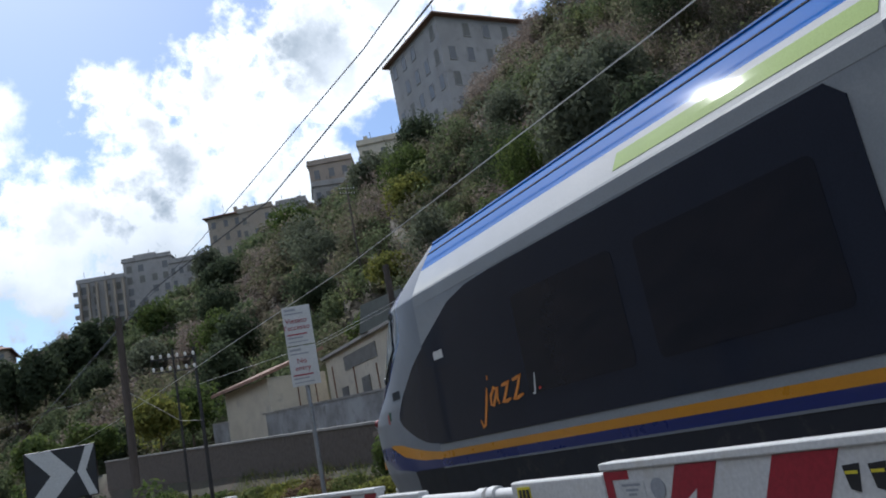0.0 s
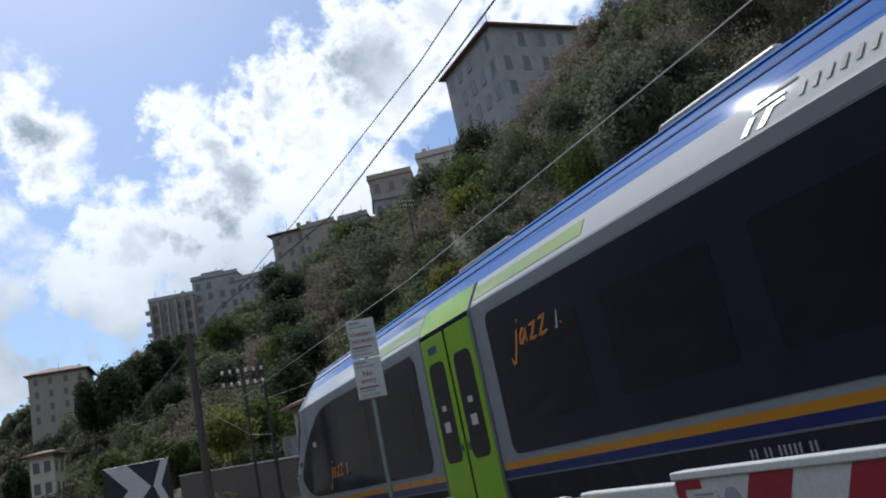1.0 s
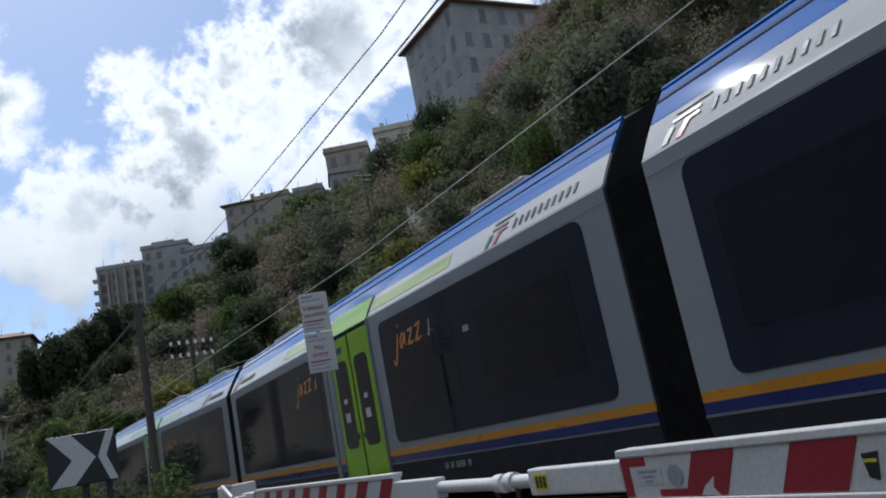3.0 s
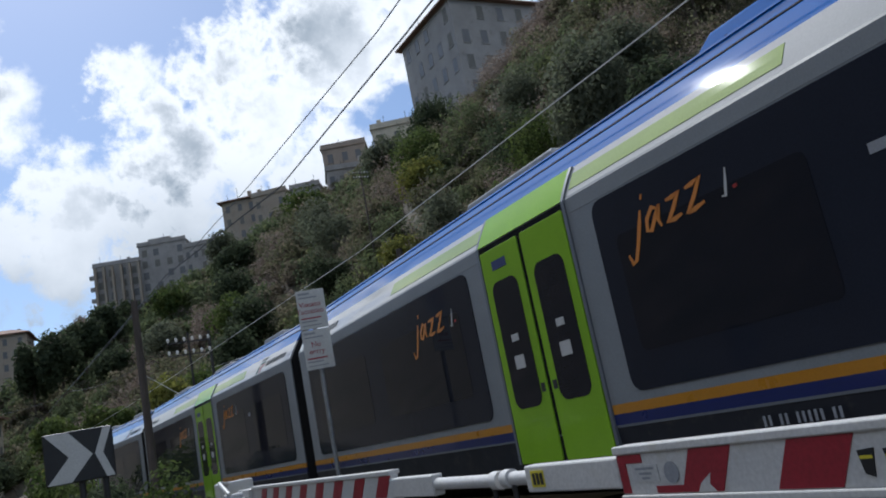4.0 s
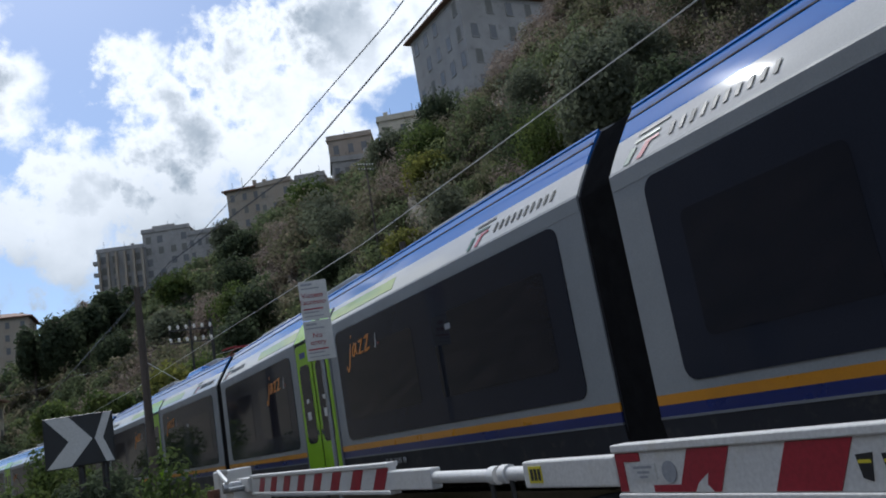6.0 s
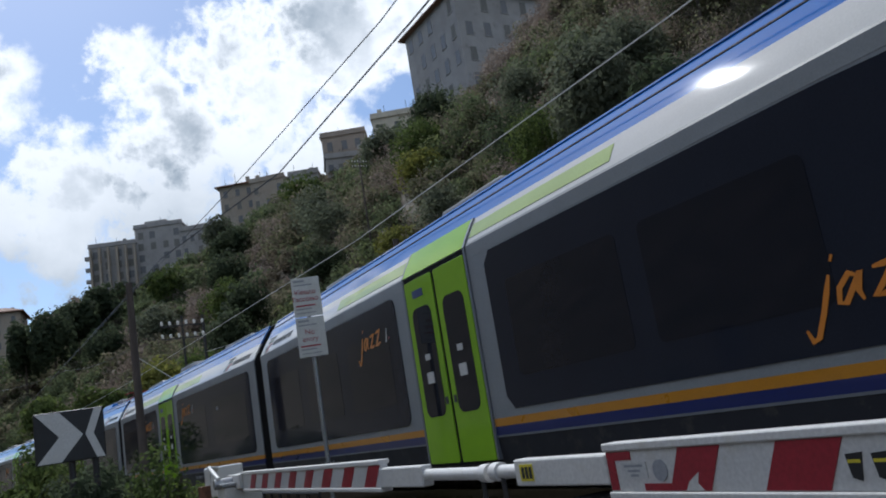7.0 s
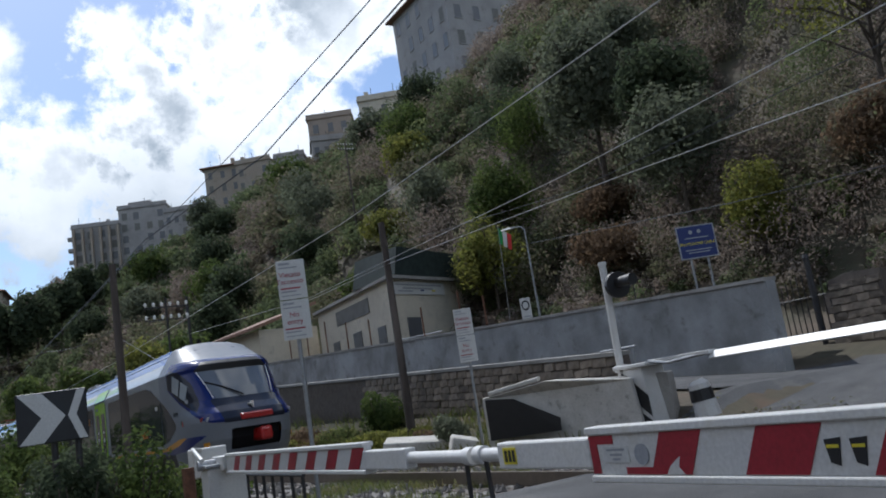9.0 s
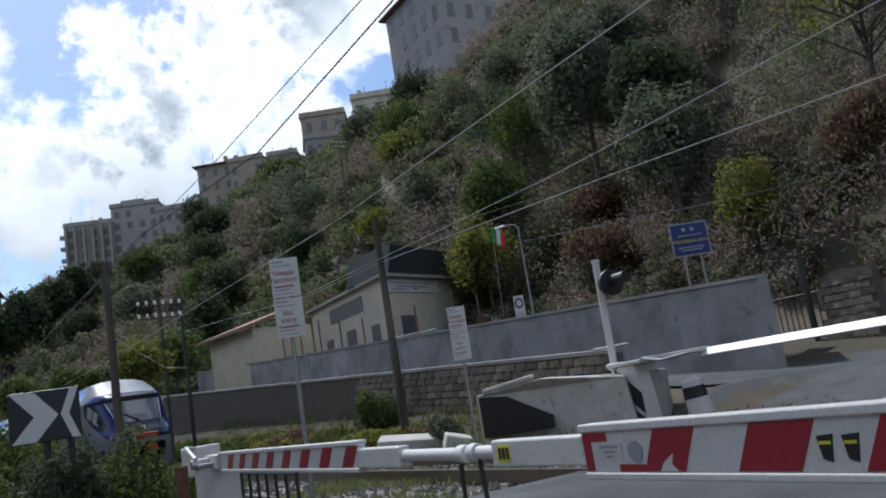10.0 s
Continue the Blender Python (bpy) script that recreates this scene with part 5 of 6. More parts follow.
part("tip_cap", Shape().tube([(2.23, 4.0, 0.645), (2.23, 4.07, 0.645)], 0.05, 12), "white_paint", b2, smooth=True)
part("hanging_rod", Shape().tube([(2.23, 4.0, 0.62), (2.23, 3.98, 0.2), (2.23, 3.98, -0.28)], 0.014, 8), "dark_steel", b2)
part("motor_cabinet", Shape().box(1.95, 2.5, -2.3, -1.7, -0.32, 0.75), "white_paint", b2, bevel=0.02)

# low steel fence behind the near barrier
fence = thing("steel_fence", "low grey steel fence of upright bars", "fence")
for z in (0.40, 0.05):
    part("rail", Shape().tube([(2.9, 9.4, z), (2.9, 14.2, z)], 0.022, 8), "dark_steel", fence)
for k in range(12):
    part("bar", Shape().tube([(2.9, 9.45 + k * 0.42, -0.32), (2.9, 9.45 + k * 0.42, 0.42)], 0.02, 6), "dark_steel", fence)

# ---- the far barrier with its signal post ----
b3 = thing("crossing_barrier", "white barrier arm seen from behind on a striped pedestal", "barrier", "crossing barriers")
part("boom", Shape().prism([(10.93, 1.5, 0.985), (10.95, 1.5, 0.965), (11.06, 1.5, 1.09), (11.04, 1.5, 1.11)], (0, 9.6, 0)), "white_paint", b3, bevel=0.006)
part("boom_root", Shape().box(10.9, 11.1, 11.05, 12.6, 1.06, 1.13), "white_paint", b3, bevel=0.01)
part("pedestal", Shape().prism([(10.75, 12.6, -0.1), (10.75, 13.35, -0.1), (10.75, 13.25, 1.02), (10.75, 12.7, 1.02)], (0.55, 0, 0)), "white_paint", b3, "white pedestal with black slanted bands", bevel=0.02)
for za, zb in ((0.98, 0.58), (0.40, 0.05)):
    s = Shape()
    s.prism([(10.745, 13.31, za), (10.745, 13.32, zb), (10.745, 12.62, max(-0.08, zb - 0.5)), (10.745, 12.63, max(0.0, za - 0.5))], (-0.004, 0, 0))
    part("black_band", s, "black_paint", b3)
part("cross_arm", Shape().box(10.7, 11.3, 12.5, 13.5, 1.02, 1.10), "white_paint", b3, bevel=0.02)
part("counterweight", Shape().box(10.85, 11.1, 13.45, 13.62, 0.98, 1.12), "white_paint", b3, bevel=0.02)
part("linkage", Shape().tube([(10.8, 12.5, 1.1), (10.8, 12.0, 1.02), (10.95, 11.2, 1.08)], 0.03, 8), "steel", b3)

sig = thing("crossing_signal", "white signal post with a dark hooded lamp", "signal")
part("post", Shape().tube([(11.1, 13.75, -0.1), (11.1, 13.68, 3.22)], 0.075, 14), "white_paint", sig, smooth=True)
part("post_cap", Shape().tube([(11.1, 13.68, 3.2), (11.1, 13.68, 3.27)], 0.088, 14), "white_paint", sig)
part("bracket", Shape().tube([(11.1, 13.7, 2.86), (11.05, 13.2, 2.86)], 0.03, 8), "steel", sig)
part("back_plate", Shape().tube([(11.05, 13.30, 2.72), (11.03, 13.20, 2.71)], [0.27, 0.27], 18), "black_paint", sig, "round black backing plate")
part("lamp_housing", Shape().tube([(11.06, 13.36, 2.72), (11.05, 13.28, 2.72)], [0.10, 0.16], 14), "black_paint", sig)
part("hood", Shape().tube([(11.03, 13.20, 2.76), (11.0, 12.72, 2.74)], [0.10, 0.115], 14), "black_paint", sig, "long dark lamp hood", smooth=True)
part("stay", Shape().tube([(11.0, 12.74, 2.7), (11.0, 12.74, 2.36)], 0.012, 6), "dark_steel", sig)

bol = thing("bollard", "short white concrete bollard with a black band", "bollard")
part("shaft", Shape().tube([(11.3, 11.75, -0.05), (11.25, 11.8, 0.55), (11.24, 11.82, 0.62)], [0.24, 0.19, 0.12], 16), "white_paint", bol)
part("band", Shape().tube([(11.27, 11.78, 0.25), (11.255, 11.795, 0.46)], [0.222, 0.205], 16), "black_paint", bol)

# ---- broken concrete blocks beside the far track ----
blk = thing("concrete_block", "broken pale concrete parapet block with blackened, painted-dark shaded side", "concrete block", "concrete blocks")
part("block", Shape().prism([(9.0, 15.9, -0.25), (9.0, 15.9, 0.90), (9.6, 14.3, 1.05), (10.6, 12.9, 0.85), (10.7, 12.8, -0.25)], (0.55, 0.35, 0)), "pale_block", blk, bevel=0.03)
# black sheet: staining together with the shade on this face
part("shaded_black_side", Shape().prism([(8.99, 15.75, 0.0), (8.99, 15.75, 0.86), (9.28, 15.1, 0.80), (9.72, 14.15, 0.30), (9.70, 14.15, 0.05)], (-0.012, -0.008, 0)), "black_paint", blk, "blackened torn side with its shade painted in")
part("top_slab", Shape().prism([(9.05, 15.7, 0.92), (9.55, 14.5, 1.06), (9.9, 14.9, 1.08), (9.5, 16.0, 0.95)], (0, 0, 0.09)), "pale_block", blk, bevel=0.02)
blk2 = thing("concrete_block", "low weathered concrete kerb block", "concrete block", "concrete blocks")
part("block", Shape().prism([(10.2, 13.9, -0.2), (10.2, 13.9, 0.95), (11.2, 12.5, 0.86), (11.2, 12.5, -0.2)], (0.6, 0.5, 0)), "concrete", blk2, bevel=0.03)
blk3 = thing("concrete_block", "broken concrete slab lying on the slope", "concrete block", "concrete blocks")
part("block", Shape().box(-0.9, 0.9, -0.4, 0.4, -0.15, 0.12, pose(8.9, 19.0, 0.05, 8, 6, -30)), "pale_block", blk3, bevel=0.03)
blk4 = thing("concrete_block", "small broken concrete lump", "concrete block", "concrete blocks")
part("block", Shape().box(-0.3, 0.3, -0.25, 0.25, -0.2, 0.25, pose(8.75, 16.6, -0.1, 8, 16, -20)), "pale_block", blk4, bevel=0.05)

# railing on the stone wall's end
rl = thing("handrail", "short grey steel railing on the wall end", "railing")
for y in (14.2, 14.7, 15.2):
    part("post", Shape().tube([(11.9, y, 0.6), (11.9, y, 1.5)], 0.025, 8), "steel", rl)
part("rail", Shape().tube([(11.9, 14.1, 1.48), (11.9, 15.3, 1.5)], 0.025, 8), "steel", rl)


# ---- signs and poles ----
def notice_post(x, y, z0, z1, scale, turn, base, label):
    """Two white notice boards one above the other on a post, facing the eye."""
    w, h = 0.40 * scale, (z1 - z0) / 2
    t = thing("notice_sign", label, "sign", "trespass notices", m=pose(x, y, 0, 0, 0, turn))
    part("post", Shape().tube([(0, 0.05, base), (0, 0.05, z1 - 0.05)], 0.032 * scale, 10), "steel", t, smooth=True)
    for k, lines in ((1, ("Vietato", "l'accesso")), (0, ("No", "entry"))):
        zc = z0 + h * (k + 0.5)
        b = part("board", Shape().box(-w / 2, w / 2, -0.012, 0.012, zc - h / 2 + 0.008, zc + h / 2 - 0.008), "sign_white", t, bevel=0.004)
        for n, text in enumerate(lines):
            letters("lettering", text, 0.105 * scale, "red_paint", b, pose(-0.02 * scale, -0.016, zc + h * (0.12 - 0.17 * n), 90, 0, 0), "dark red lettering")
        for dz, l, r in ((0.40, 0.16, 0.016), (0.30, 0.26, 0.010), (-0.22, 0.28, 0.010), (-0.30, 0.22, 0.010), (-0.40, 0.28, 0.007)):
            part("print_bar", Shape().box(-w * 0.42, -w * 0.42 + l * scale, -0.0155, -0.012, zc + h * dz - r * scale, zc + h * dz + r * scale), "red_paint" if dz == -0.22 else "sign_grey", b)
    return t


K1 = 3.6 / 4.0
notice_post(3.6, 0.5 * (13.0 + 11.7) * K1, 0.95 + (2.22 - 0.95) * K1, 0.95 + (3.47 - 0.95) * K1, 0.97, -17.5, -0.35, "pair of white notice boards with red lettering on a steel post")
K2 = 8.9 / 9.3
notice_post(8.9, 16.7 * K2, 0.95 + (1.74 - 0.95) * K2, 0.95 + (2.97 - 0.95) * K2, 0.97, -29, -0.2, "pair of white notice boards standing by the stone wall")

ch = thing("chevron_sign", "square black curve sign with white chevrons above a hedge", "sign", m=pose(0.37, 8.5, 0, 0, 0, -3))
part("board", Shape().box(-0.295, 0.295, -0.012, 0.012, 1.14, 1.60), "black_paint", ch, bevel=0.01)
def chev(x0, half):
    s = Shape()
    for sg in (-1, 1):
        s.prism([(x0, -0.013, 1.37), (x0 + half, -0.013, 1.37), (x0 + half - 0.19, -0.013, 1.37 + sg * 0.222), (x0 - 0.19, -0.013, 1.37 + sg * 0.222)][::sg], (0, -0.003, 0))
    return s
part("chevron", chev(-0.09, 0.20), "sign_white", ch, "white chevron")
s = Shape()
for sg in (-1, 1):
    s.prism([(0.13, -0.013, 1.37), (0.20, -0.013, 1.37), (0.285, -0.013, 1.37 + sg * 0.222), (0.215, -0.013, 1.37 + sg * 0.222)][::-sg], (0, -0.003, 0))
part("chevron", s, "sign_white", ch, "white chevron")
part("post", Shape().tube([(0, 0.05, -0.35), (0, 0.05, 1.5)], 0.03, 10), "dark_steel", ch)
part("post", Shape().tube([(0.2, 0.05, -0.35), (0.2, 0.05, 1.5)], 0.03, 10), "dark_steel", ch)


def pole(x, y, base, top, r, label, lean=(0, 0), arms=0, mat="wood_pole"):
    t = thing("utility_pole", label, "pole", "poles along the track")
    a, b = Vector((x, y, base)), Vector((x + lean[0], y + lean[1], top))
    part("shaft", Shape().tube([a, a.lerp(b, 0.5), b], [r, r * 0.85, r * 0.7], 10), mat, t, smooth=True)
    for k in range(arms):
        z = top - 0.35 - 0.45 * k
        part("cross_arm", Shape().box(x + lean[0] - 0.75, x + lean[0] + 0.75, y - 0.025, y + 0.025, z - 0.02, z + 0.02), "dark_steel", t)
        for j in range(6):
            xx = x + lean[0] - 0.7 + j * 0.28
            part("insulator", Shape().tube([(xx, y, z + 0.04), (xx, y, z + 0.13), (xx, y, z + 0.18)], [0.04, 0.055, 0.03], 8), "insulator", t)
    return t


pole(10.0, 21.9, -0.1, 6.35, 0.13, "dark tarred timber pole by the lane")
pole(2.55, 22.0, -0.4, 5.6, 0.12, "weathered concrete pole beside the track", mat="wood_pole")
pole(7.0, 36.0, -0.2, 7.0, 0.09, "grey steel mast beside the track", mat="dark_steel")
pole(5.2, 30.5, -0.3, 6.1, 0.055, "steel mast with white insulators on cross arms", mat="dark_steel", arms=2)
pole(29.1, 69.1, float(ground_z(29.1, 69.1)) - 0.3, 25.9, 0.10, "distant timber pole with white insulators", arms=2)

st = thing("street_lamp", "tall grey street lamp by the lane", "street lamp")
part("pole", Shape().tube([(16.6, 24.3, 0.9), (16.45, 24.1, 6.45)], [0.05, 0.026], 10), "steel", st, smooth=True)
part("arm", Shape().tube([(16.45, 24.1, 6.4), (16.38, 24.2, 6.55), (16.15, 24.5, 6.6)], 0.025, 8), "steel", st)
part("lamp_head", Shape().prism([(16.2, 24.44, 6.57), (15.9, 24.82, 6.57), (15.94, 24.84, 6.61), (16.15, 24.6, 6.65)], (0.12, 0.08, 0)), "insulator", st, bevel=0.01)

bs = thing("information_sign", "dark blue civil protection sign with yellow lettering", "sign", m=pose(18.35, 18.1, 4.42, 0, 0, -24))
part("board", Shape().box(-0.58, 0.58, -0.02, 0.02, -0.5, 0.5), "sign_blue", bs, bevel=0.01)
for x0, x1, z0, z1 in ((-0.58, 0.58, 0.465, 0.5), (-0.58, 0.58, -0.5, -0.465), (-0.58, -0.545, -0.464, 0.464), (0.545, 0.58, -0.464, 0.464)):
    part("border", Shape().box(x0, x1, -0.026, -0.02, z0, z1), "sign_grey", bs)
letters("lettering", "PROTEZIONE CIVILE", 0.118, "sign_yellow", bs, pose(0, -0.025, -0.06, 90, 0, 0), "yellow lettering")
for z, l in ((0.12, 0.72), (-0.24, 0.8), (-0.32, 0.66)):
    part("print_bar", Shape().box(-l / 2, l / 2, -0.026, -0.02, z - 0.014, z + 0.014), "sign_grey", bs)
for x in (-0.15, 0.11):
    part("emblem", Shape().tube([(x, -0.027, 0.30), (x, -0.02, 0.30)], 0.06, 14), "sign_grey", bs)
for x in (-0.26, 0.26):
    part("post", Shape().tube([(x, 0.06, -4.3), (x, 0.06, 0.4)], 0.035, 10), "steel", bs)

rs = thing("speed_sign", "white roadside plate with a round prohibition mark", "sign", m=pose(16.8, 25.4, 0.9, 0, 0, -33) @ Matrix.Diagonal((0.62, 0.62, 0.78, 1)))
part("board", Shape().box(-0.3, 0.3, -0.012, 0.012, 3.05, 4.2), "sign_white", rs)
part("ring", Shape().tube([(0, -0.02, 3.85), (0, -0.012, 3.85)], 0.24, 20), "black_paint", rs)
part("disc", Shape().tube([(0, -0.024, 3.85), (0, -0.02, 3.85)], 0.16, 20), "sign_white", rs)
part("print_bar", Shape().box(-0.2, 0.2, -0.016, -0.012, 3.3, 3.36), "sign_grey", rs)
part("post", Shape().tube([(0, 0.05, 1.0), (0, 0.05, 4.1)], 0.03, 8), "steel", rs)

fl = thing("flag", "small green white and red flag on a pole", "flag", m=pose(17.0, 27.1, 0, 0, 0, -32))
part("pole", Shape().tube([(0, 0, 1.0), (0.25, 0, 7.3)], 0.012, 6), "steel", fl)
for k, mat in enumerate(("flag_green", "sign_white", "flag_red")):
    s = Shape()
    x = 0.22 + k * 0.16
    s.prism([(x, 0.03 * (k % 2), 7.2 - 0.12 * k), (x + 0.16, 0.03 * ((k + 1) % 2), 7.08 - 0.12 * k), (x + 0.10, 0.03, 6.5 - 0.12 * k), (x - 0.03, 0.0, 6.55 - 0.12 * k)], (0, 0.008, 0))
    part("stripe", s, mat, fl)


# ---- cables ----
def cable(points, r, label, mat="cable", sag=0.0):
    s = Shape()
    path = []
    for a, b in zip(points[:-1], points[1:]):
        a, b = Vector(a), Vector(b)
        for k in range(9):
            f = k / 9
            p = a.lerp(b, f)
            p.z -= sag * 4 * f * (1 - f)
            path.append(p)
    path.append(Vector(points[-1]))
    s.tube(path, r, 5)
    tagged(part("overhead_cable", s, mat), label, "cable", "overhead cables")


cable([(6.2, -20, 4.62), (6.2, 6, 4.65), (6.0, 15, 4.66), (5.2, 26, 4.75), (4.2, 40, 4.85), (2.0, 62, 5.0)], 0.009, "copper contact wire over the track", "sign_white")
cable([(5.0, -10, 6.75), (5.0, 10.3, 6.81), (5.0, 18.6, 7.38), (4.3, 34, 8.0), (2.55, 60, 8.4)], 0.010, "thin dark overhead cable above the track")
cable([(5.0, -10, 6.1), (5.0, 9.4, 6.3), (5.0, 16.2, 6.49), (3.4, 22.0, 6.2), (0.5, 60, 6.4)], 0.014, "thicker dark overhead cable above the track")
cable([(10.0, -20, 4.9), (10, 6.0, 4.95), (10, 12.9, 4.95), (9.6, 28.3, 5.25), (7.0, 36.0, 5.4)], 0.0095, "pale telephone cable on timber poles", "sign_white")
cable([(10.0, -20, 3.9), (10, 6.1, 4.03), (10, 11.3, 4.42), (10, 21.9, 5.1), (9.0, 29.5, 5.0)], 0.0095, "pale telephone cable on timber poles", "sign_white")
cable([(10.3, -20, 4.5), (10.3, 6.0, 4.60), (10.2, 13, 4.64), (10.0, 21.9, 5.6)], 0.009, "thin pale telephone cable on poles")
cable([(13.0, 5, 3.7), (13.0, 8.3, 3.61), (13, 11.7, 3.93), (16.45, 24.1, 5.9)], 0.010, "thin pale telephone cable on poles")
cable([(2.55, 22, 3.75), (5.2, 30.5, 3.55), (7.0, 36.0, 3.9)], 0.011, "pale cable strung between two masts", "sign_white")
cable([(2.55, 22, 4.0), (1.2, 28, 4.3), (-1.5, 40, 5.2)], 0.008, "cable hanging from a concrete pole", "cable", 0.15)


# ---- the town on the ridge ----
WIN = {}


def window_meshes(w, h, shut, mat):
    key = (round(w, 2), round(h, 2), shut, mat)
    if key not in WIN:
        fr = Shape()
        t = 0.08
        fr.box(-w / 2 - t, -w / 2, -0.04, 0.03, -h / 2, h / 2)
        fr.box(w / 2, w / 2 + t, -0.04, 0.03, -h / 2, h / 2)
        fr.box(-w / 2 - t, w / 2 + t, -0.05, 0.03, h / 2, h / 2 + t)
        fr.box(-w / 2 - t - 0.05, w / 2 + t + 0.05, -0.10, 0.03, -h / 2 - 0.12, -h / 2)
        pane = Shape().box(-w / 2, w / 2, -0.02, 0.03, -h / 2, h / 2)
        WIN[key] = (fr.mesh("window_frame", mat), pane.mesh("pane", "shutter" if shut else "win_dark"))
    return WIN[key]


def building(label, left, right, depth, z0, z1, mat, cols, rows, roof="flat", seed=1, win=(1.0, 1.7), side_cols=3, category="building", clutter=True, floor_h=None):
    """A house from the two ends of its front; depth goes away from the eye."""
    rng = random.Random(seed)
    a, b = Vector((*left, 0)), Vector((*right, 0))
    w = (b - a).length
    ex = (b - a) / w
    ey = Vector((-ex.y, ex.x, 0))
    if ey.dot(a) < 0:
        ey = -ey
    turn = math.degrees(math.atan2(ex.y, ex.x))
    t = thing("town_building", label, category, "buildings on the ridge", m=pose(a.x, a.y, z0, 0, 0, turn))
    h = z1 - z0
    wall = part("wall", Shape().box(0, w, 0, depth, 0, h), mat, t)
    if roof == "hip":
        o, rise = 0.9, min(w, depth) * 0.18
        s = Shape()
        v = [(-o, -o, h), (w + o, -o, h), (w + o, depth + o, h), (-o, depth + o, h), (w * 0.3, depth / 2, h + rise), (w * 0.7, depth / 2, h + rise)]
        v += [(x, y, z - 0.25) for x, y, z in v[:4]]
        s.add(v, [(0, 1, 5, 4), (1, 2, 5), (2, 3, 4, 5), (3, 0, 4), (0, 6, 7, 1), (1, 7, 8, 2), (2, 8, 9, 3), (3, 9, 6, 0), (9, 8, 7, 6)])
        part("roof", s, "tile", t, "weathered tiled roof")
    else:
        s = Shape().box(-0.3, w + 0.3, -0.3, depth + 0.3, h, h + 0.35)
        part("cornice", s, mat, t)
        for y0, y1 in ((-0.2, 0.05), (depth - 0.05, depth + 0.2)):
            part("parapet", Shape().box(-0.2, w + 0.2, y0, y1, h + 0.353, h + 1.1), mat, t)
    if clutter:
        for k in range(rng.randint(2, 4)):
            x, y = rng.uniform(0.1, 0.9) * w, rng.uniform(0.1, 0.8) * depth
            part("chimney", Shape().box(x - 0.4, x + 0.4, y - 0.4, y + 0.4, h, h + rng.uniform(1.4, 2.6)), mat, t)
        for k in range(rng.randint(1, 3)):
            x = rng.uniform(0.1, 0.9) * w
            part("aerial", Shape().tube([(x, 1.0, h), (x, 1.0, h + rng.uniform(2.0, 3.4))], 0.05, 5), "dark_steel", t)
    fh = floor_h or 3.3
    for face in ("front", "left", "right"):
        n = cols if face == "front" else side_cols
        span = w if face == "front" else depth
        for r in range(rows):
            zc = h - 2.1 - r * fh
            if zc < 1.2:
                continue
            for c in range(n):
                if rng.random() < 0.08:
                    continue
                u = span * (c + 0.5) / n + rng.uniform(-0.15, 0.15)
                m = {"front": pose(u, -0.005, zc), "left": pose(-0.005, u, zc, 0, 0, -90), "right": pose(w + 0.005, u, zc, 0, 0, 90)}[face]
                fr, pane = window_meshes(*win, rng.random() < 0.35, mat)
                ob = new("window", fr)
                ob.parent, ob.matrix_basis = wall, m
                o2 = new("pane", pane)
                o2.parent, o2.matrix_basis = wall, m
    return t, w, h


def balconies(t, xs, w, h, n, mat):
    for x in xs:
        for r in range(n):
            z = h - 3.4 - r * 3.1
            part("balcony", Shape().box(x, x + w, -1.1, 0.0, z, z + 0.18).box(x, x + w, -1.1, -1.0, z, z + 1.0), mat, t)


# great corner block nearest on the ridge
building("large weathered grey-ochre apartment block with rows of windows", (58.0, 111.5), (58.6, 95.5), 24, 34, 61.5, "grey_render", 5, 6, "hip", 3, (1.1, 2.1), 7, floor_h=4.0)
building("long grey old house behind the corner block", (70, 99), (92, 93), 12, 36, 58, "grey_render", 6, 4, "hip", 14)
building("small pale house with arched upper windows", (61.5, 137), (69.5, 132.5), 10, 44, 58.2, "cream", 3, 2, "flat", 4, (1.1, 1.9), 3)
building("old rose house with a roof terrace", (57.5, 154.6), (65.5, 150.5), 10, 46, 61.2, "rose", 3, 3, "flat", 5, (1.1, 1.9), 3)
building("low old house with a terrace below its neighbours", (55.5, 148.5), (63, 146.0), 8, 44, 54.5, "grey_render", 4, 2, "flat", 15, side_cols=2)
building("low blue-grey house between taller ones", (53.5, 166.5), (59, 163.5), 9, 46, 57.0, "grey_render", 3, 2, "flat", 6, side_cols=2)
building("tall old ochre house with a tiled roof", (45, 195), (52.5, 190.5), 12, 40, 64.2, "ochre", 3, 5, "hip", 7, side_cols=3)
building("stepped old ochre house", (51.2, 189.5), (58, 184.5), 11, 42, 63.2, "ochre", 3, 4, "flat", 8, side_cols=3)
building("long low grey house on the ridge", (38, 212), (48.0, 206), 9, 42, 58.2, "grey_render", 6, 3, "flat", 9, side_cols=2)
t4, w4, h4 = building("grey modern apartment block with recessed balconies", (18.0, 234), (29.2, 230), 14, 38, 60.5, "grey_render", 4, 7, "flat", 10, (1.4, 1.9), 4, floor_h=3.1)
for k in range(6):
    x = 0.2 + k * 2.25
    part("pilaster", Shape().box(x, x + 0.55, -1.3, 0.0, 4.0, h4 - 0.4), "ochre", t4, "pale upright pilaster")
balconies(t4, [-1.0], 1.2, h4, 5, "grey_render")
t5, w5, h5 = building("taller dark apartment block with flat roof", (29.4, 231), (41, 226), 14, 38, 64.5, "grey_render", 4, 7, "flat", 12, (1.4, 1.9), 4, floor_h=3.1)
part("roof_hut", Shape().box(2.0, 8.0, 3, 9, h5, h5 + 2.6), "grey_render", t5)
building("square ochre house with a small roof tower", (-13.2, 240), (0.8, 238), 12, 26, 46.2, "ochre", 4, 4, "hip", 13, side_cols=3)
building("little pale house low on the slope", (-9.0, 150), (-5.5, 149), 5, 9, 16.5, "cream", 2, 2, "hip", 21, side_cols=2, clutter=False)

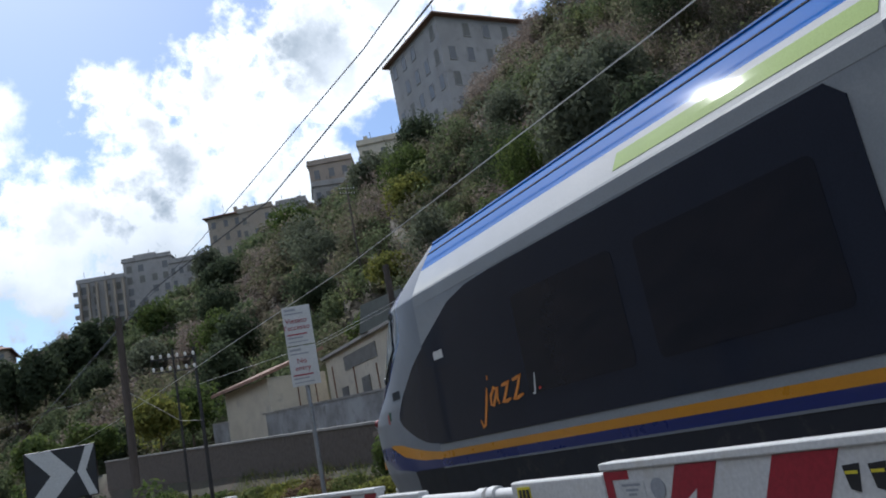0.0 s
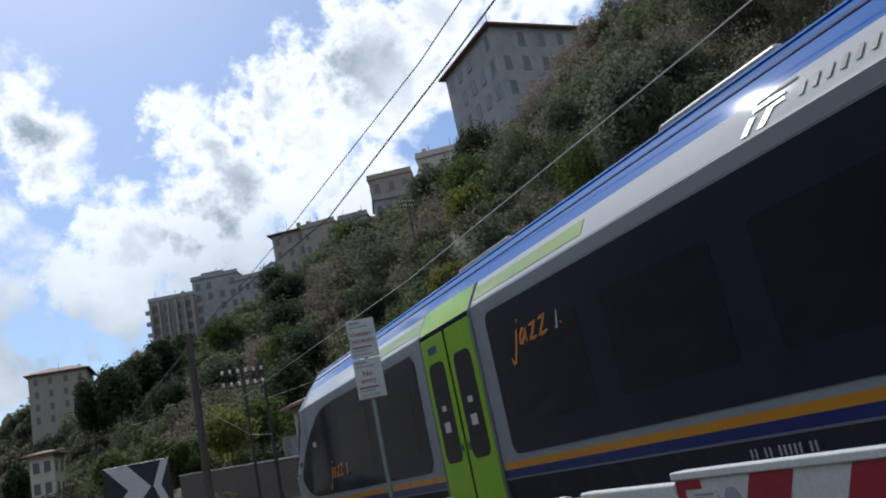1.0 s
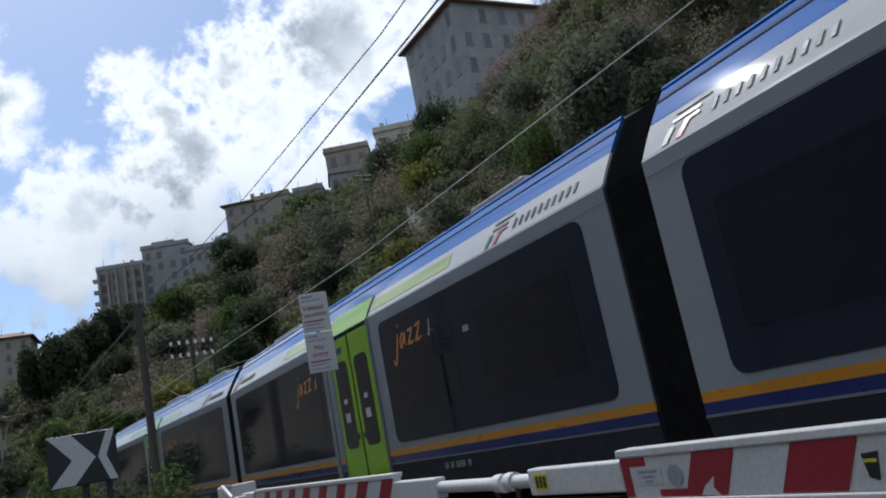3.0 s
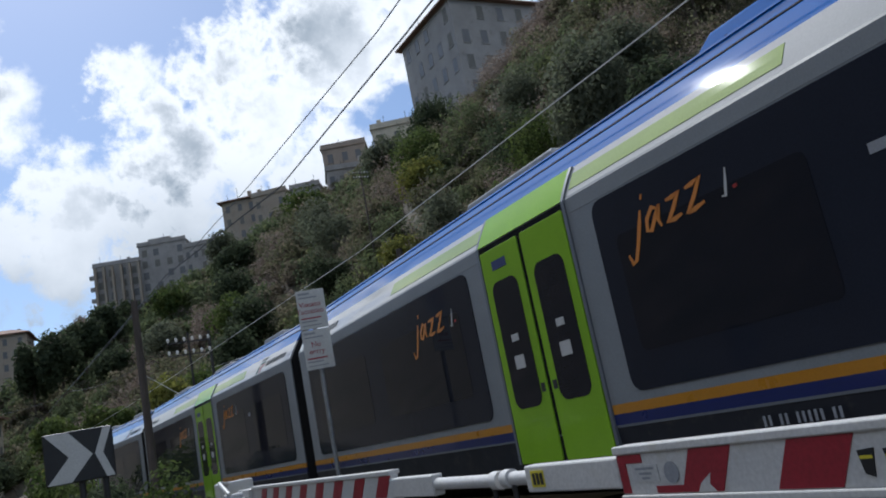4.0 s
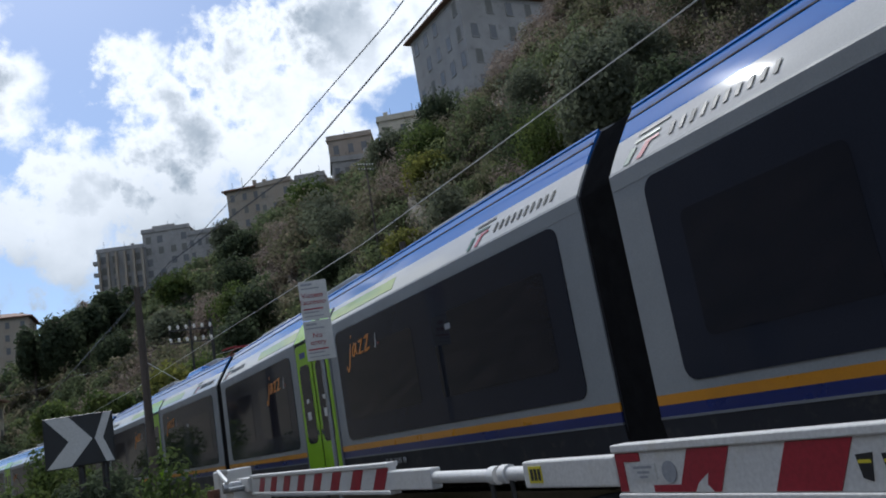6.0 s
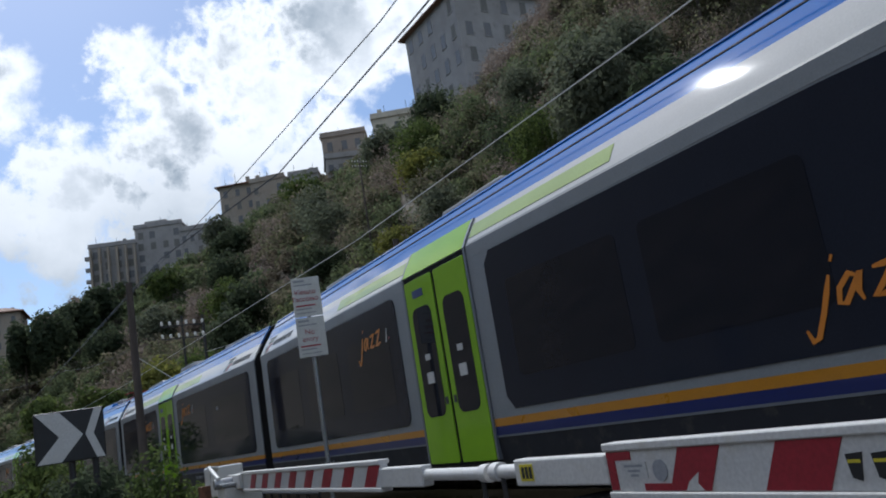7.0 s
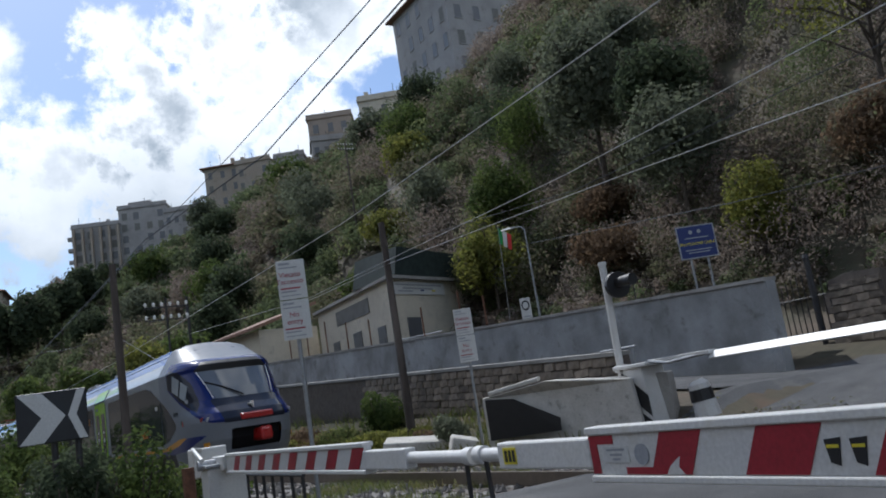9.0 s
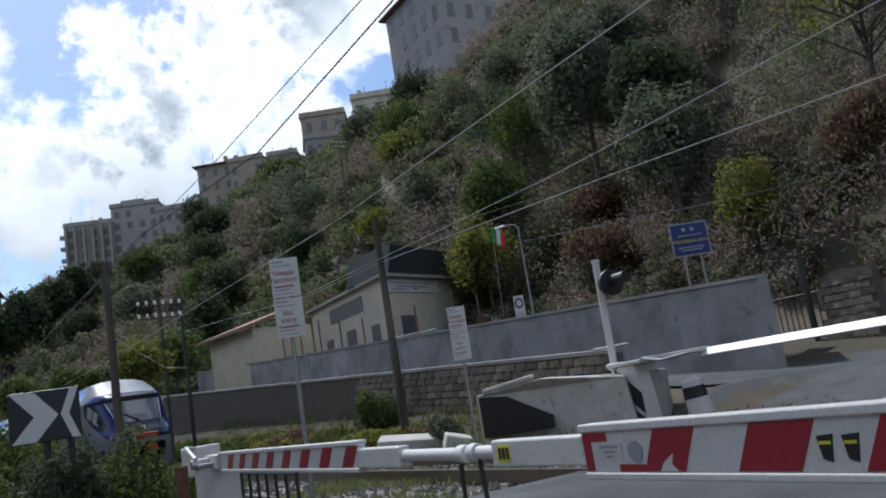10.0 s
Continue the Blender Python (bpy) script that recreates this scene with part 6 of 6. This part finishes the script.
# ---- the house behind the lane ----
hs = thing("house", "single-storey cream rendered house with dark netting over its roof", "house")
C, R_, L_ = Vector((17.2, 37.7)), Vector((25.9, 42.3)), Vector((17.2, 48.9))
K_ = R_ + L_ - C
Zb, Zt = 1.5, 7.35


def slab(shape, pts, z0, z1):
    shape.prism([(p.x, p.y, z0) for p in pts], (0, 0, z1 - z0))
    return shape


part("wall", slab(Shape(), [C, R_, K_, L_], Zb, Zt), "cream", hs)
ov = [C + (C - K_) * 0.03, R_ + (R_ - L_) * 0.03, K_ + (K_ - C) * 0.03, L_ + (L_ - R_) * 0.03]
part("roof", slab(Shape(), ov, Zt + 0.003, Zt + 0.16), "concrete", hs, "flat grey roof slab")
part("netting", Shape().prism([(p.x, p.y, z) for p, z in ((C.lerp(R_, 0.05), Zt + 0.17), (C.lerp(R_, 0.72), Zt + 0.17), (C.lerp(R_, 0.70), Zt + 1.6), (C.lerp(R_, 0.10), Zt + 1.75))], (-0.9, 3.6, 0)), "green_sheet", hs, "dark green netting over the roof")
d = (R_ - C).normalized()
nrm = Vector((d.y, -d.x))
for a, l, z0, z1, mat, nm in ((0.04, 4.6, Zt - 0.75, Zt - 0.12, "sign_white", "banner"), (5.2, 1.0, 3.2, 5.4, "win_dark", "door"), (1.0, 1.1, 4.2, 5.4, "win_dark", "window"), (7.0, 0.9, 4.2, 5.4, "win_dark", "window")):
    p, q = C + d * a, C + d * (a + l)
    s = Shape()
    s.prism([(p.x, p.y, z0), (q.x, q.y, z0), (q.x, q.y, z1), (p.x, p.y, z1)], (nrm.x * 0.06, nrm.y * 0.06, 0))
    ob = part(nm, s, mat, hs, "white banner with blurred print" if nm == "banner" else "")
    if nm == "banner":
        for z, l2, x2, m2 in ((Zt - 0.27, 4.0, 0.3, "sign_grey"), (Zt - 0.45, 2.6, 0.9, "sign_grey"), (Zt - 0.6, 1.2, 0.5, "sign_grey"), (Zt - 0.55, 0.3, 2.4, "sign_blue"), (Zt - 0.55, 0.3, 3.4, "sign_yellow")):
            p2, q2 = C + d * (a + x2) + nrm * 0.065, C + d * (a + x2 + l2) + nrm * 0.065
            part("print_bar", Shape().prism([(p2.x, p2.y, z - 0.04), (q2.x, q2.y, z - 0.04), (q2.x, q2.y, z + 0.04), (p2.x, p2.y, z + 0.04)], (nrm.x * 0.01, nrm.y * 0.01, 0)), m2, ob)
dl = (L_ - C).normalized()
nl = Vector((-dl.y, dl.x))
for a, l, z0, z1 in ((1.2, 1.0, 4.0, 5.2), (4.5, 1.2, 3.4, 5.4), (8.0, 1.0, 4.2, 5.3)):
    p, q = C + dl * a, C + dl * (a + l)
    part("window", Shape().prism([(p.x, p.y, z0), (q.x, q.y, z0), (q.x, q.y, z1), (p.x, p.y, z1)], (nl.x * 0.05, nl.y * 0.05, 0)), "win_dark", hs)
part("upper_strip", Shape().prism([((C + dl * 3).x, (C + dl * 3).y, Zt - 1.2), ((C + dl * 8).x, (C + dl * 8).y, Zt - 1.2), ((C + dl * 8).x, (C + dl * 8).y, Zt - 0.4), ((C + dl * 3).x, (C + dl * 3).y, Zt - 0.4)], (nl.x * 0.04, nl.y * 0.04, 0)), "shutter", hs)
ex2 = thing("house", "small cream outbuilding with a rusty tiled lean-to roof", "house")
part("wall", Shape().prism([(13.9, 50.5, 2), (12.6, 56.5, 2), (12.6, 56.5, 7.0), (13.9, 50.5, 7.0)], (4, 0.8, 0)), "cream", ex2)
part("roof", Shape().prism([(13.4, 50.0, 6.95), (11.8, 57.0, 6.9), (11.8, 57.0, 7.1), (13.4, 50.0, 7.15)], (4.5, 0.9, 1.4)), "tile", ex2, "rusty red lean-to roof")
part("door", Shape().prism([(13.87, 51.2, 3.2), (13.6, 52.4, 3.2), (13.6, 52.4, 5.4), (13.87, 51.2, 5.4)], (-0.04, 0, 0)), "win_dark", ex2)

# slender posts along the grey wall's top
for k, (y, h) in enumerate(((31.0, 1.3), (33.5, 1.5), (36.0, 1.3), (38.5, 1.4), (41.0, 1.7), (43.5, 1.2), (46.0, 1.8), (28.0, 1.6), (26.3, 1.2))):
    z = 2.55 + 0.062 * (y - 13.8)
    tagged(part("wall_post", Shape().tube([(grey_x(y) + 0.15, y, z), (grey_x(y) + 0.15, y, z + h)], 0.035, 6), "rust"), "thin rusty steel post on the grey wall", "post", "posts on the wall")

# a parked white van by the house
van = thing("parked_van", "white parked van partly hidden by the wall", "van", m=pose(17.9, 34.0, 1.9, 0, 0, 20))
ring = [(0, -2.3, 0.35), (0, -2.35, 1.1), (0, -1.5, 1.35), (0, -0.8, 2.05), (0, 2.2, 2.1), (0, 2.35, 1.0), (0, 2.3, 0.35)]
part("body", Shape().prism([(-0.9, y, z) for _, y, z in ring], (1.8, 0, 0)), "white_paint", van, bevel=0.06)
for y0, y1 in ((-0.75, 0.2), (0.35, 1.2), (1.35, 2.05)):
    part("window", Shape().prism([(-0.905, y0, 1.35), (-0.905, y1, 1.35), (-0.905, y1, 1.92), (-0.905, y0 + 0.1, 1.92)], (-0.008, 0, 0)), "win_dark", van)
for y in (-1.5, 1.5):
    for x in (-0.9, 0.72):
        part("wheel", Shape().tube([(x, y, 0.33), (x + 0.18, y, 0.33)], 0.33, 16), "rubber", van)
part("roof_rack", Shape().tube([(-0.8, -0.6, 2.15), (-0.8, 2.1, 2.2)], 0.03, 6).tube([(0.8, -0.6, 2.15), (0.8, 2.1, 2.2)], 0.03, 6), "steel", van)

# ---- gate and pillar at the lane's end ----
gt = thing("iron_gate", "dark wrought-iron gate between pillars", "gate")
for k in range(11):
    y = 16.85 - k * 0.19
    part("bar", Shape().tube([(19.7, y, 0.8), (19.7, y, 2.5 + 0.35 * math.sin(k / 10 * math.pi))], 0.018, 6), "dark_steel", gt)
part("rail", Shape().tube([(19.7, 16.9, 1.0), (19.7, 14.9, 1.0)], 0.025, 6), "dark_steel", gt)
part("rail", Shape().tube([(19.7, 16.9, 2.2), (19.7, 14.9, 2.2)], 0.025, 6), "dark_steel", gt)
gp = thing("gate_post", "slim dark steel gate post", "post")
part("shaft", Shape().tube([(19.5, 15.45, 0.5), (19.5, 15.45, 3.25)], 0.075, 10), "dark_steel", gp)
part("cap", Shape().tube([(19.5, 15.45, 3.25), (19.5, 15.45, 3.35)], [0.10, 0.07], 10), "dark_steel", gp)
pl = tagged(new("wall_pillar", Shape().prism([(19.5, 14.95, 0.1), (19.5, 14.95, 2.5), (19.5, 14.4, 2.62), (19.5, 13.4, 2.55), (19.5, 13.4, 0.1)], (1.0, 0.5, 0)).mesh("wall_pillar", "mortar")), "thick rubble stone wall beside the gate", "wall", kind="structure")
tagged(part("rock_face", Shape().box(21.8, 22.3, -6, 17, 0, 2.3), "mortar"), "grey stained retaining wall at the hill's foot", "wall", kind="structure")


# ---- trees and bushes that stand out ----
tree("olive_tree", 29.0, 34.0, 12.5, 3.3, "olive", "tall grey-green olive tree on the slope", n=9000, leaf=0.16, seed=2, trunk_share=0.18)
tree("olive_tree", 25.8, 25.5, 7.5, 2.6, "olive", "grey-green olive tree above the wall", n=5000, leaf=0.12, seed=4, trunk_share=0.2)
tree("olive_tree", 33.5, 36.0, 9.0, 3.0, "olive", "grey-green olive tree on the slope", n=5000, leaf=0.15, seed=14)
tree("dark_tree", 28.5, 28.0, 8.0, 3.0, "dark_leaf", "dense dark evergreen tree on the slope", n=5000, leaf=0.15, seed=5)
tree("dark_tree", 26.0, 40.0, 6.5, 2.4, "green_leaf", "ivy-green tree behind the lane", n=5500, leaf=0.12, seed=6, trunk_share=0.1)
tree("bush_tree", 23.2, 37.5, 5.6, 2.2, "yellow_leaf", "yellowing bushy tree by the house", n=4200, leaf=0.12, seed=7, trunk_share=0.1)
tree("bush_tree", 23.6, 20.3, 4.4, 1.45, "yellow_leaf", "yellow-green bushy tree beside the blue sign", n=4200, leaf=0.085, seed=8, trunk_share=0.12)
tree("bush_tree", 25.6, 16.4, 3.8, 1.7, "brown_leaf", "dry brown bush on the slope", n=3600, leaf=0.085, seed=9, trunk_share=0.1)
tree("bare_tree", 27.5, 17.0, 9.0, 3.6, "yellow_leaf", "spreading half-bare tree with yellow leaves", n=3000, leaf=0.09, seed=10, bare=True, trunk_share=0.25)
tree("bush_tree", 29.2, 63.0, 5.0, 2.8, "yellow_leaf", "yellowing bush above the house", n=3200, leaf=0.17, seed=11, trunk_share=0.1)
tree("bush_tree", 24.5, 58.0, 4.5, 2.4, "green_leaf", "green bush above the house", n=3200, leaf=0.17, seed=12, trunk_share=0.1)
tree("bush_tree", 28.0, 33.0, 3.2, 2.4, "brown_leaf", "russet dry brush on the slope", n=3600, leaf=0.12, seed=13, trunk_share=0.05)
tree("bush_tree", 25.0, 30.0, 3.0, 2.2, "brown_leaf", "russet dry brush above the wall", n=3600, leaf=0.11, seed=15, trunk_share=0.05)
tree("bush_tree", 35.0, 68.0, 5.5, 3.0, "yellow_leaf", "yellow-green shrub on the slope", n=3200, leaf=0.2, seed=16, trunk_share=0.05)
for k, (x, y, h, r, mt, lab) in enumerate(((17, 78, 9, 3.0, "dark_leaf", "dark evergreen tree at the hill's foot"), (12, 66, 6, 2.8, "green_leaf", "green tree by the track"), (8.5, 58, 5, 2.6, "yellow_leaf", "yellow-green bush by the track"),
                                           (22, 88, 9, 3.4, "dark_leaf", "dark evergreen tree on the slope"), (6, 175, 19, 5, "dark_leaf", "dark tree on the skyline"), (11, 185, 17, 5, "dark_leaf", "dark tree on the skyline"),
                                           (1, 180, 19, 4.5, "dark_leaf", "dark tree on the skyline"), (16, 190, 14, 4.5, "dark_leaf", "dark tree on the skyline"), (-14, 190, 11, 3.0, "dark_leaf", "narrow dark tree far off"),
                                           (-10, 120, 7, 4, "green_leaf", "green tree in the valley"), (-4, 100, 6, 3.5, "dark_leaf", "dark tree in the valley"), (2, 84, 6, 3.2, "green_leaf", "green tree in the valley"),
                                           (-16, 150, 8, 4, "dark_leaf", "dark tree in the valley"), (4, 110, 7, 4, "yellow_leaf", "yellow-green tree in the valley"), (9, 92, 7, 3.2, "dark_leaf", "dark tree in the valley"),
                                           (5.5, 70, 4.5, 2.6, "green_leaf", "green bush in the valley"), (-5, 75, 5, 3, "dark_leaf", "dark bush in the valley"))):
    tree("valley_tree", x, y, h, r, mt, lab, n=2600, leaf=max(0.12, 0.0028 * y), seed=30 + k, trunk_share=0.12)


for k, (x, y, h, r, mt, lab) in enumerate(((34, 50, 8, 3.6, "dark_leaf", "dark round evergreen oak on the slope"), (41, 58, 7, 3.4, "olive", "grey-green round tree on the slope"), (29, 54, 6, 2.8, "olive", "grey-green round tree low on the slope"),
                                           (38, 74, 8, 3.8, "green_leaf", "green round tree on the slope"), (27, 78, 7, 3.4, "dark_leaf", "dark round evergreen oak on the slope"), (33, 90, 8, 4.0, "olive", "grey-green round tree on the slope"),
                                           (46, 84, 8, 4.0, "dark_leaf", "dark evergreen oak below the corner block"), (24, 104, 8, 4.0, "green_leaf", "green round tree low on the slope"), (38, 108, 9, 4.4, "olive", "grey-green tree on the slope"),
                                           (48, 104, 8, 4.2, "olive", "grey-green tree below the corner block"), (30, 126, 9, 4.6, "dark_leaf", "dark evergreen oak on the slope"), (44, 130, 9, 4.6, "green_leaf", "green tree below the small pale house"),
                                           (20, 140, 9, 4.6, "olive", "grey-green tree on the slope"), (36, 150, 9, 4.8, "dark_leaf", "dark evergreen oak on the slope"), (26, 166, 10, 5.0, "green_leaf", "green tree on the slope"),
                                           (40, 176, 10, 5.2, "olive", "grey-green tree below the ochre houses"), (14, 160, 9, 4.6, "dark_leaf", "dark evergreen oak on the slope"), (32, 44, 7, 3.2, "green_leaf", "green round tree on the slope"),
                                           (38, 34, 9, 3.6, "dark_leaf", "dark evergreen oak above the olive trees"), (34, 22, 8, 3.2, "olive", "grey-green tree high above the wall"), (31, 12, 7, 3.0, "green_leaf", "green tree above the road"))):
    tree("slope_tree", x, y, h, r, mt, lab, n=int(3200 + 800 * (y < 60)), leaf=float(np.clip(0.0021 * math.hypot(x, y), 0.10, 0.4)), seed=80 + k, trunk_share=0.08)


def bush(name, x, y, z, radii, n, leaf, mat, label, seed, group="roadside bushes"):
    rng = np.random.default_rng(seed)
    t = thing(name, label, "bush", group, m=pose(x, y, z))
    p, u = crown_points(n, radii, rng, lumps=10)
    p[:, 2] += radii[2] * 0.5
    ob = new("foliage", join_cards("foliage", leaf_cards(p, u, leaf, rng=rng), mat))
    ob.parent = t
    s = Shape()
    for k in range(9):
        a = rng.uniform(0, math.tau)
        s.tube([(0, 0, -0.1), (math.cos(a) * radii[0] * 0.3, math.sin(a) * radii[1] * 0.3, radii[2] * 0.5), (math.cos(a) * radii[0] * 0.7, math.sin(a) * radii[1] * 0.7, radii[2] * 1.0)], [0.02, 0.014, 0.005], 5)
    part("stems", s, "trunk", t)
    return t


bush("hedge_bush", 1.05, 9.0, -0.3, (0.62, 0.6, 1.15), 5200, 0.030, "green_leaf", "leafy green roadside bush beside the chevron sign", 51)
bush("hedge_bush", -0.25, 8.0, -0.3, (0.7, 0.5, 1.1), 5200, 0.030, "green_leaf", "leafy green roadside bush below the chevron sign", 52)
bush("hedge_bush", 0.45, 8.1, -0.3, (0.55, 0.4, 1.05), 4200, 0.03, "dark_leaf", "dark shaded roadside bush", 53)
bush("bramble", 10.3, 24.6, 0.0, (0.9, 1.3, 1.3), 3600, 0.06, "green_leaf", "green ivy hanging over the stone wall", 54)
bush("bramble", 9.2, 23.0, -0.3, (0.9, 1.3, 0.7), 2600, 0.06, "yellow_leaf", "yellow-green weeds below the stone wall", 55)
bush("bramble", 9.3, 18.2, -0.3, (0.6, 0.8, 0.75), 3000, 0.04, "olive", "grey-green shrub by the broken blocks", 56)
bush("bramble", 9.6, 29.5, -0.3, (1.2, 2.5, 0.8), 3000, 0.08, "yellow_leaf", "dry yellowing weeds below the stone wall", 57)
bush("bramble", 8.9, 36.0, -0.3, (1.3, 3.0, 1.0), 3000, 0.09, "grass", "dry weeds along the track", 58)
bush("bramble", 9.9, 20.3, -0.2, (0.8, 1.2, 0.5), 2000, 0.05, "brown_leaf", "dry brown weeds below the stone wall", 59)
bush("bramble", 3.0, 15.0, -0.3, (0.8, 2.0, 0.8), 3000, 0.05, "green_leaf", "green weeds beside the track", 60)
bush("bramble", 1.2, 14.0, -0.3, (1.2, 2.0, 0.95), 3600, 0.05, "dark_leaf", "dark hedge beside the track", 61)
bush("bramble", 1.6, 24.0, -0.3, (1.3, 3.2, 1.5), 3600, 0.07, "dark_leaf", "dark green hedge beside the track", 62)
bush("bramble", 0.2, 34.0, -0.3, (2.0, 4.0, 2.2), 3600, 0.09, "green_leaf", "dull green hedge beside the track", 63)

for k, (y, mt, h, lab) in enumerate(((22.0, "yellow_leaf", 0.6, "yellow weeds at the foot of the stone wall"), (26.5, "grass", 0.9, "tall dry grass on the bank"), (30.0, "brown_leaf", 0.9, "dry brown weeds on the bank"), (33.0, "yellow_leaf", 1.0, "yellowing weeds on the bank"),
                                     (36.5, "grass", 1.1, "tall dry grass on the bank"), (40.0, "green_leaf", 1.2, "green weeds on the bank"), (44.5, "grass", 1.3, "tall dry grass on the bank"), (49.0, "green_leaf", 1.4, "green weeds on the bank"))):
    bush("bramble", stone_x(y) - 1.3, y, float(ground_z(stone_x(y) - 1.3, y)) - 0.1, (1.1, 2.0 + 0.03 * y, h), 3200, 0.0022 * y, mt, lab, 110 + k)

wp = thing("wooden_post", "short weathered rusty post by the barrier", "post")
part("shaft", Shape().tube([(1.75, 9.9, -0.35), (1.75, 9.9, 0.68)], 0.07, 8), "rust", wp)


VERGE = ((4.35, 13.7), (5.73, 17.33), (6.94, 10.58), (5.29, 9.61))


def grass():
    rng = np.random.default_rng(9)
    n = 24000
    y = rng.uniform(8.2, 13.5, n)
    x = rng.uniform(2.6, 4.6, n)
    far = rng.random(n) < 0.35
    x = np.where(far, rng.uniform(8.3, 11.5, n), x)
    y = np.where(far, rng.uniform(13.5, 40.0, n), y)
    # the verge by the barrier's tips
    verge = (rng.random(n) < 0.45) & ~far
    a, b = rng.random(n), rng.random(n)
    (x0, y0), (x1, y1), (x2, y2), (x3, y3) = VERGE
    x = np.where(verge, (x0 * (1 - a) + x1 * a) * (1 - b) + (x3 * (1 - a) + x2 * a) * b, x)
    y = np.where(verge, (y0 * (1 - a) + y1 * a) * (1 - b) + (y3 * (1 - a) + y2 * a) * b, y)
    z = ground_z(x, y)
    h = rng.uniform(0.05, 0.20, n) * np.where(far, 1.5, 1.0) * (0.6 + 0.6 * (rough(x, y, 1.7) > -0.2))
    a = rng.uniform(0, math.tau, n)
    w = 0.007 * np.where(far, 2.2, 1.0)
    dx, dy = np.cos(a), np.sin(a)
    lx, ly = rng.normal(0, 0.35, n) * h, rng.normal(0, 0.35, n) * h
    v = np.stack([np.stack([x - dx * w, y - dy * w, z - 0.02], 1), np.stack([x + dx * w, y + dy * w, z - 0.02], 1),
                  np.stack([x + dx * w * 0.4 + lx, y + dy * w * 0.4 + ly, z + h], 1), np.stack([x - dx * w * 0.4 + lx, y - dy * w * 0.4 + ly, z + h], 1)], 1).reshape(-1, 3)
    tagged(new("grass", join_cards("grass", v, "grass")), "tufts of green and dry grass beside the track", "grass", kind="stuff")


grass()


# rubble and dead leaves by the far pedestal
def litter():
    rng = np.random.default_rng(12)
    n = 900
    x, y = rng.normal(11.2, 0.5, n), rng.normal(10.8, 0.8, n)
    p = np.stack([x, y, ground_z(x, y) + 0.07 + 0.05 * rng.random(n)], 1)
    tagged(new("litter", join_cards("litter", leaf_cards(p, np.tile((0.0, 0.0, 1.0), (n, 1)), 0.04, rng=rng), "woods")), "dry leaves and rubble on the road edge", "litter", kind="stuff")


litter()

# road lines
ln = drape("road_line", np.arange(11.6, 15.0, 0.2), np.array([8.55, 8.67]), 0.062, "road_mark", "worn white road line", "road marking")

# ---- stones of the low wall ----
STONES = []
for k in range(6):
    r_ = random.Random(70 + k)
    w_, h_ = 0.19 + 0.03 * (k % 3), 0.085 + 0.012 * (k % 2)
    v_ = [(-0.03 + r_.uniform(-0.012, 0.012), sy * w_ * r_.uniform(0.84, 1.0), sz * h_ * r_.uniform(0.84, 1.0)) for sy, sz in ((-1, -1), (1, -1), (1, 1), (-1, 1))]
    b_ = [(0.06, sy * w_, sz * h_) for sy, sz in ((-1, -1), (1, -1), (1, 1), (-1, 1))]
    STONES.append(Shape().add(v_ + b_, [(0, 1, 2, 3), (7, 6, 5, 4), (0, 4, 5, 1), (1, 5, 6, 2), (2, 6, 7, 3), (3, 7, 4, 0)]).mesh("stone", "stone"))
rs_ = random.Random(5)
count = 0
for row in range(8):
    y = 14.7 + (row % 2) * 0.2
    while y < 27.0 and count < 290:
        k = rs_.randrange(6)
        z = stone_top(y) - 0.12 - row * 0.2
        ob = new("stone", STONES[k])
        ob.parent = stone_wall
        ob.matrix_basis = pose(stone_x(y) - 0.01, y, z, rs_.uniform(-3, 3), 0, math.degrees(heading(y)))
        y += 0.19 * 2 + 0.05 + rs_.uniform(-0.02, 0.05)
        count += 1
for row in range(11):
    for j in range(4):
        ob = new("stone", STONES[rs_.randrange(6)])
        ob.parent = pl
        ob.matrix_basis = pose(19.49, 13.64 + j * 0.37 + 0.14 * (row % 2), 0.32 + row * 0.2, rs_.uniform(-4, 4), 0, 0)


motions()
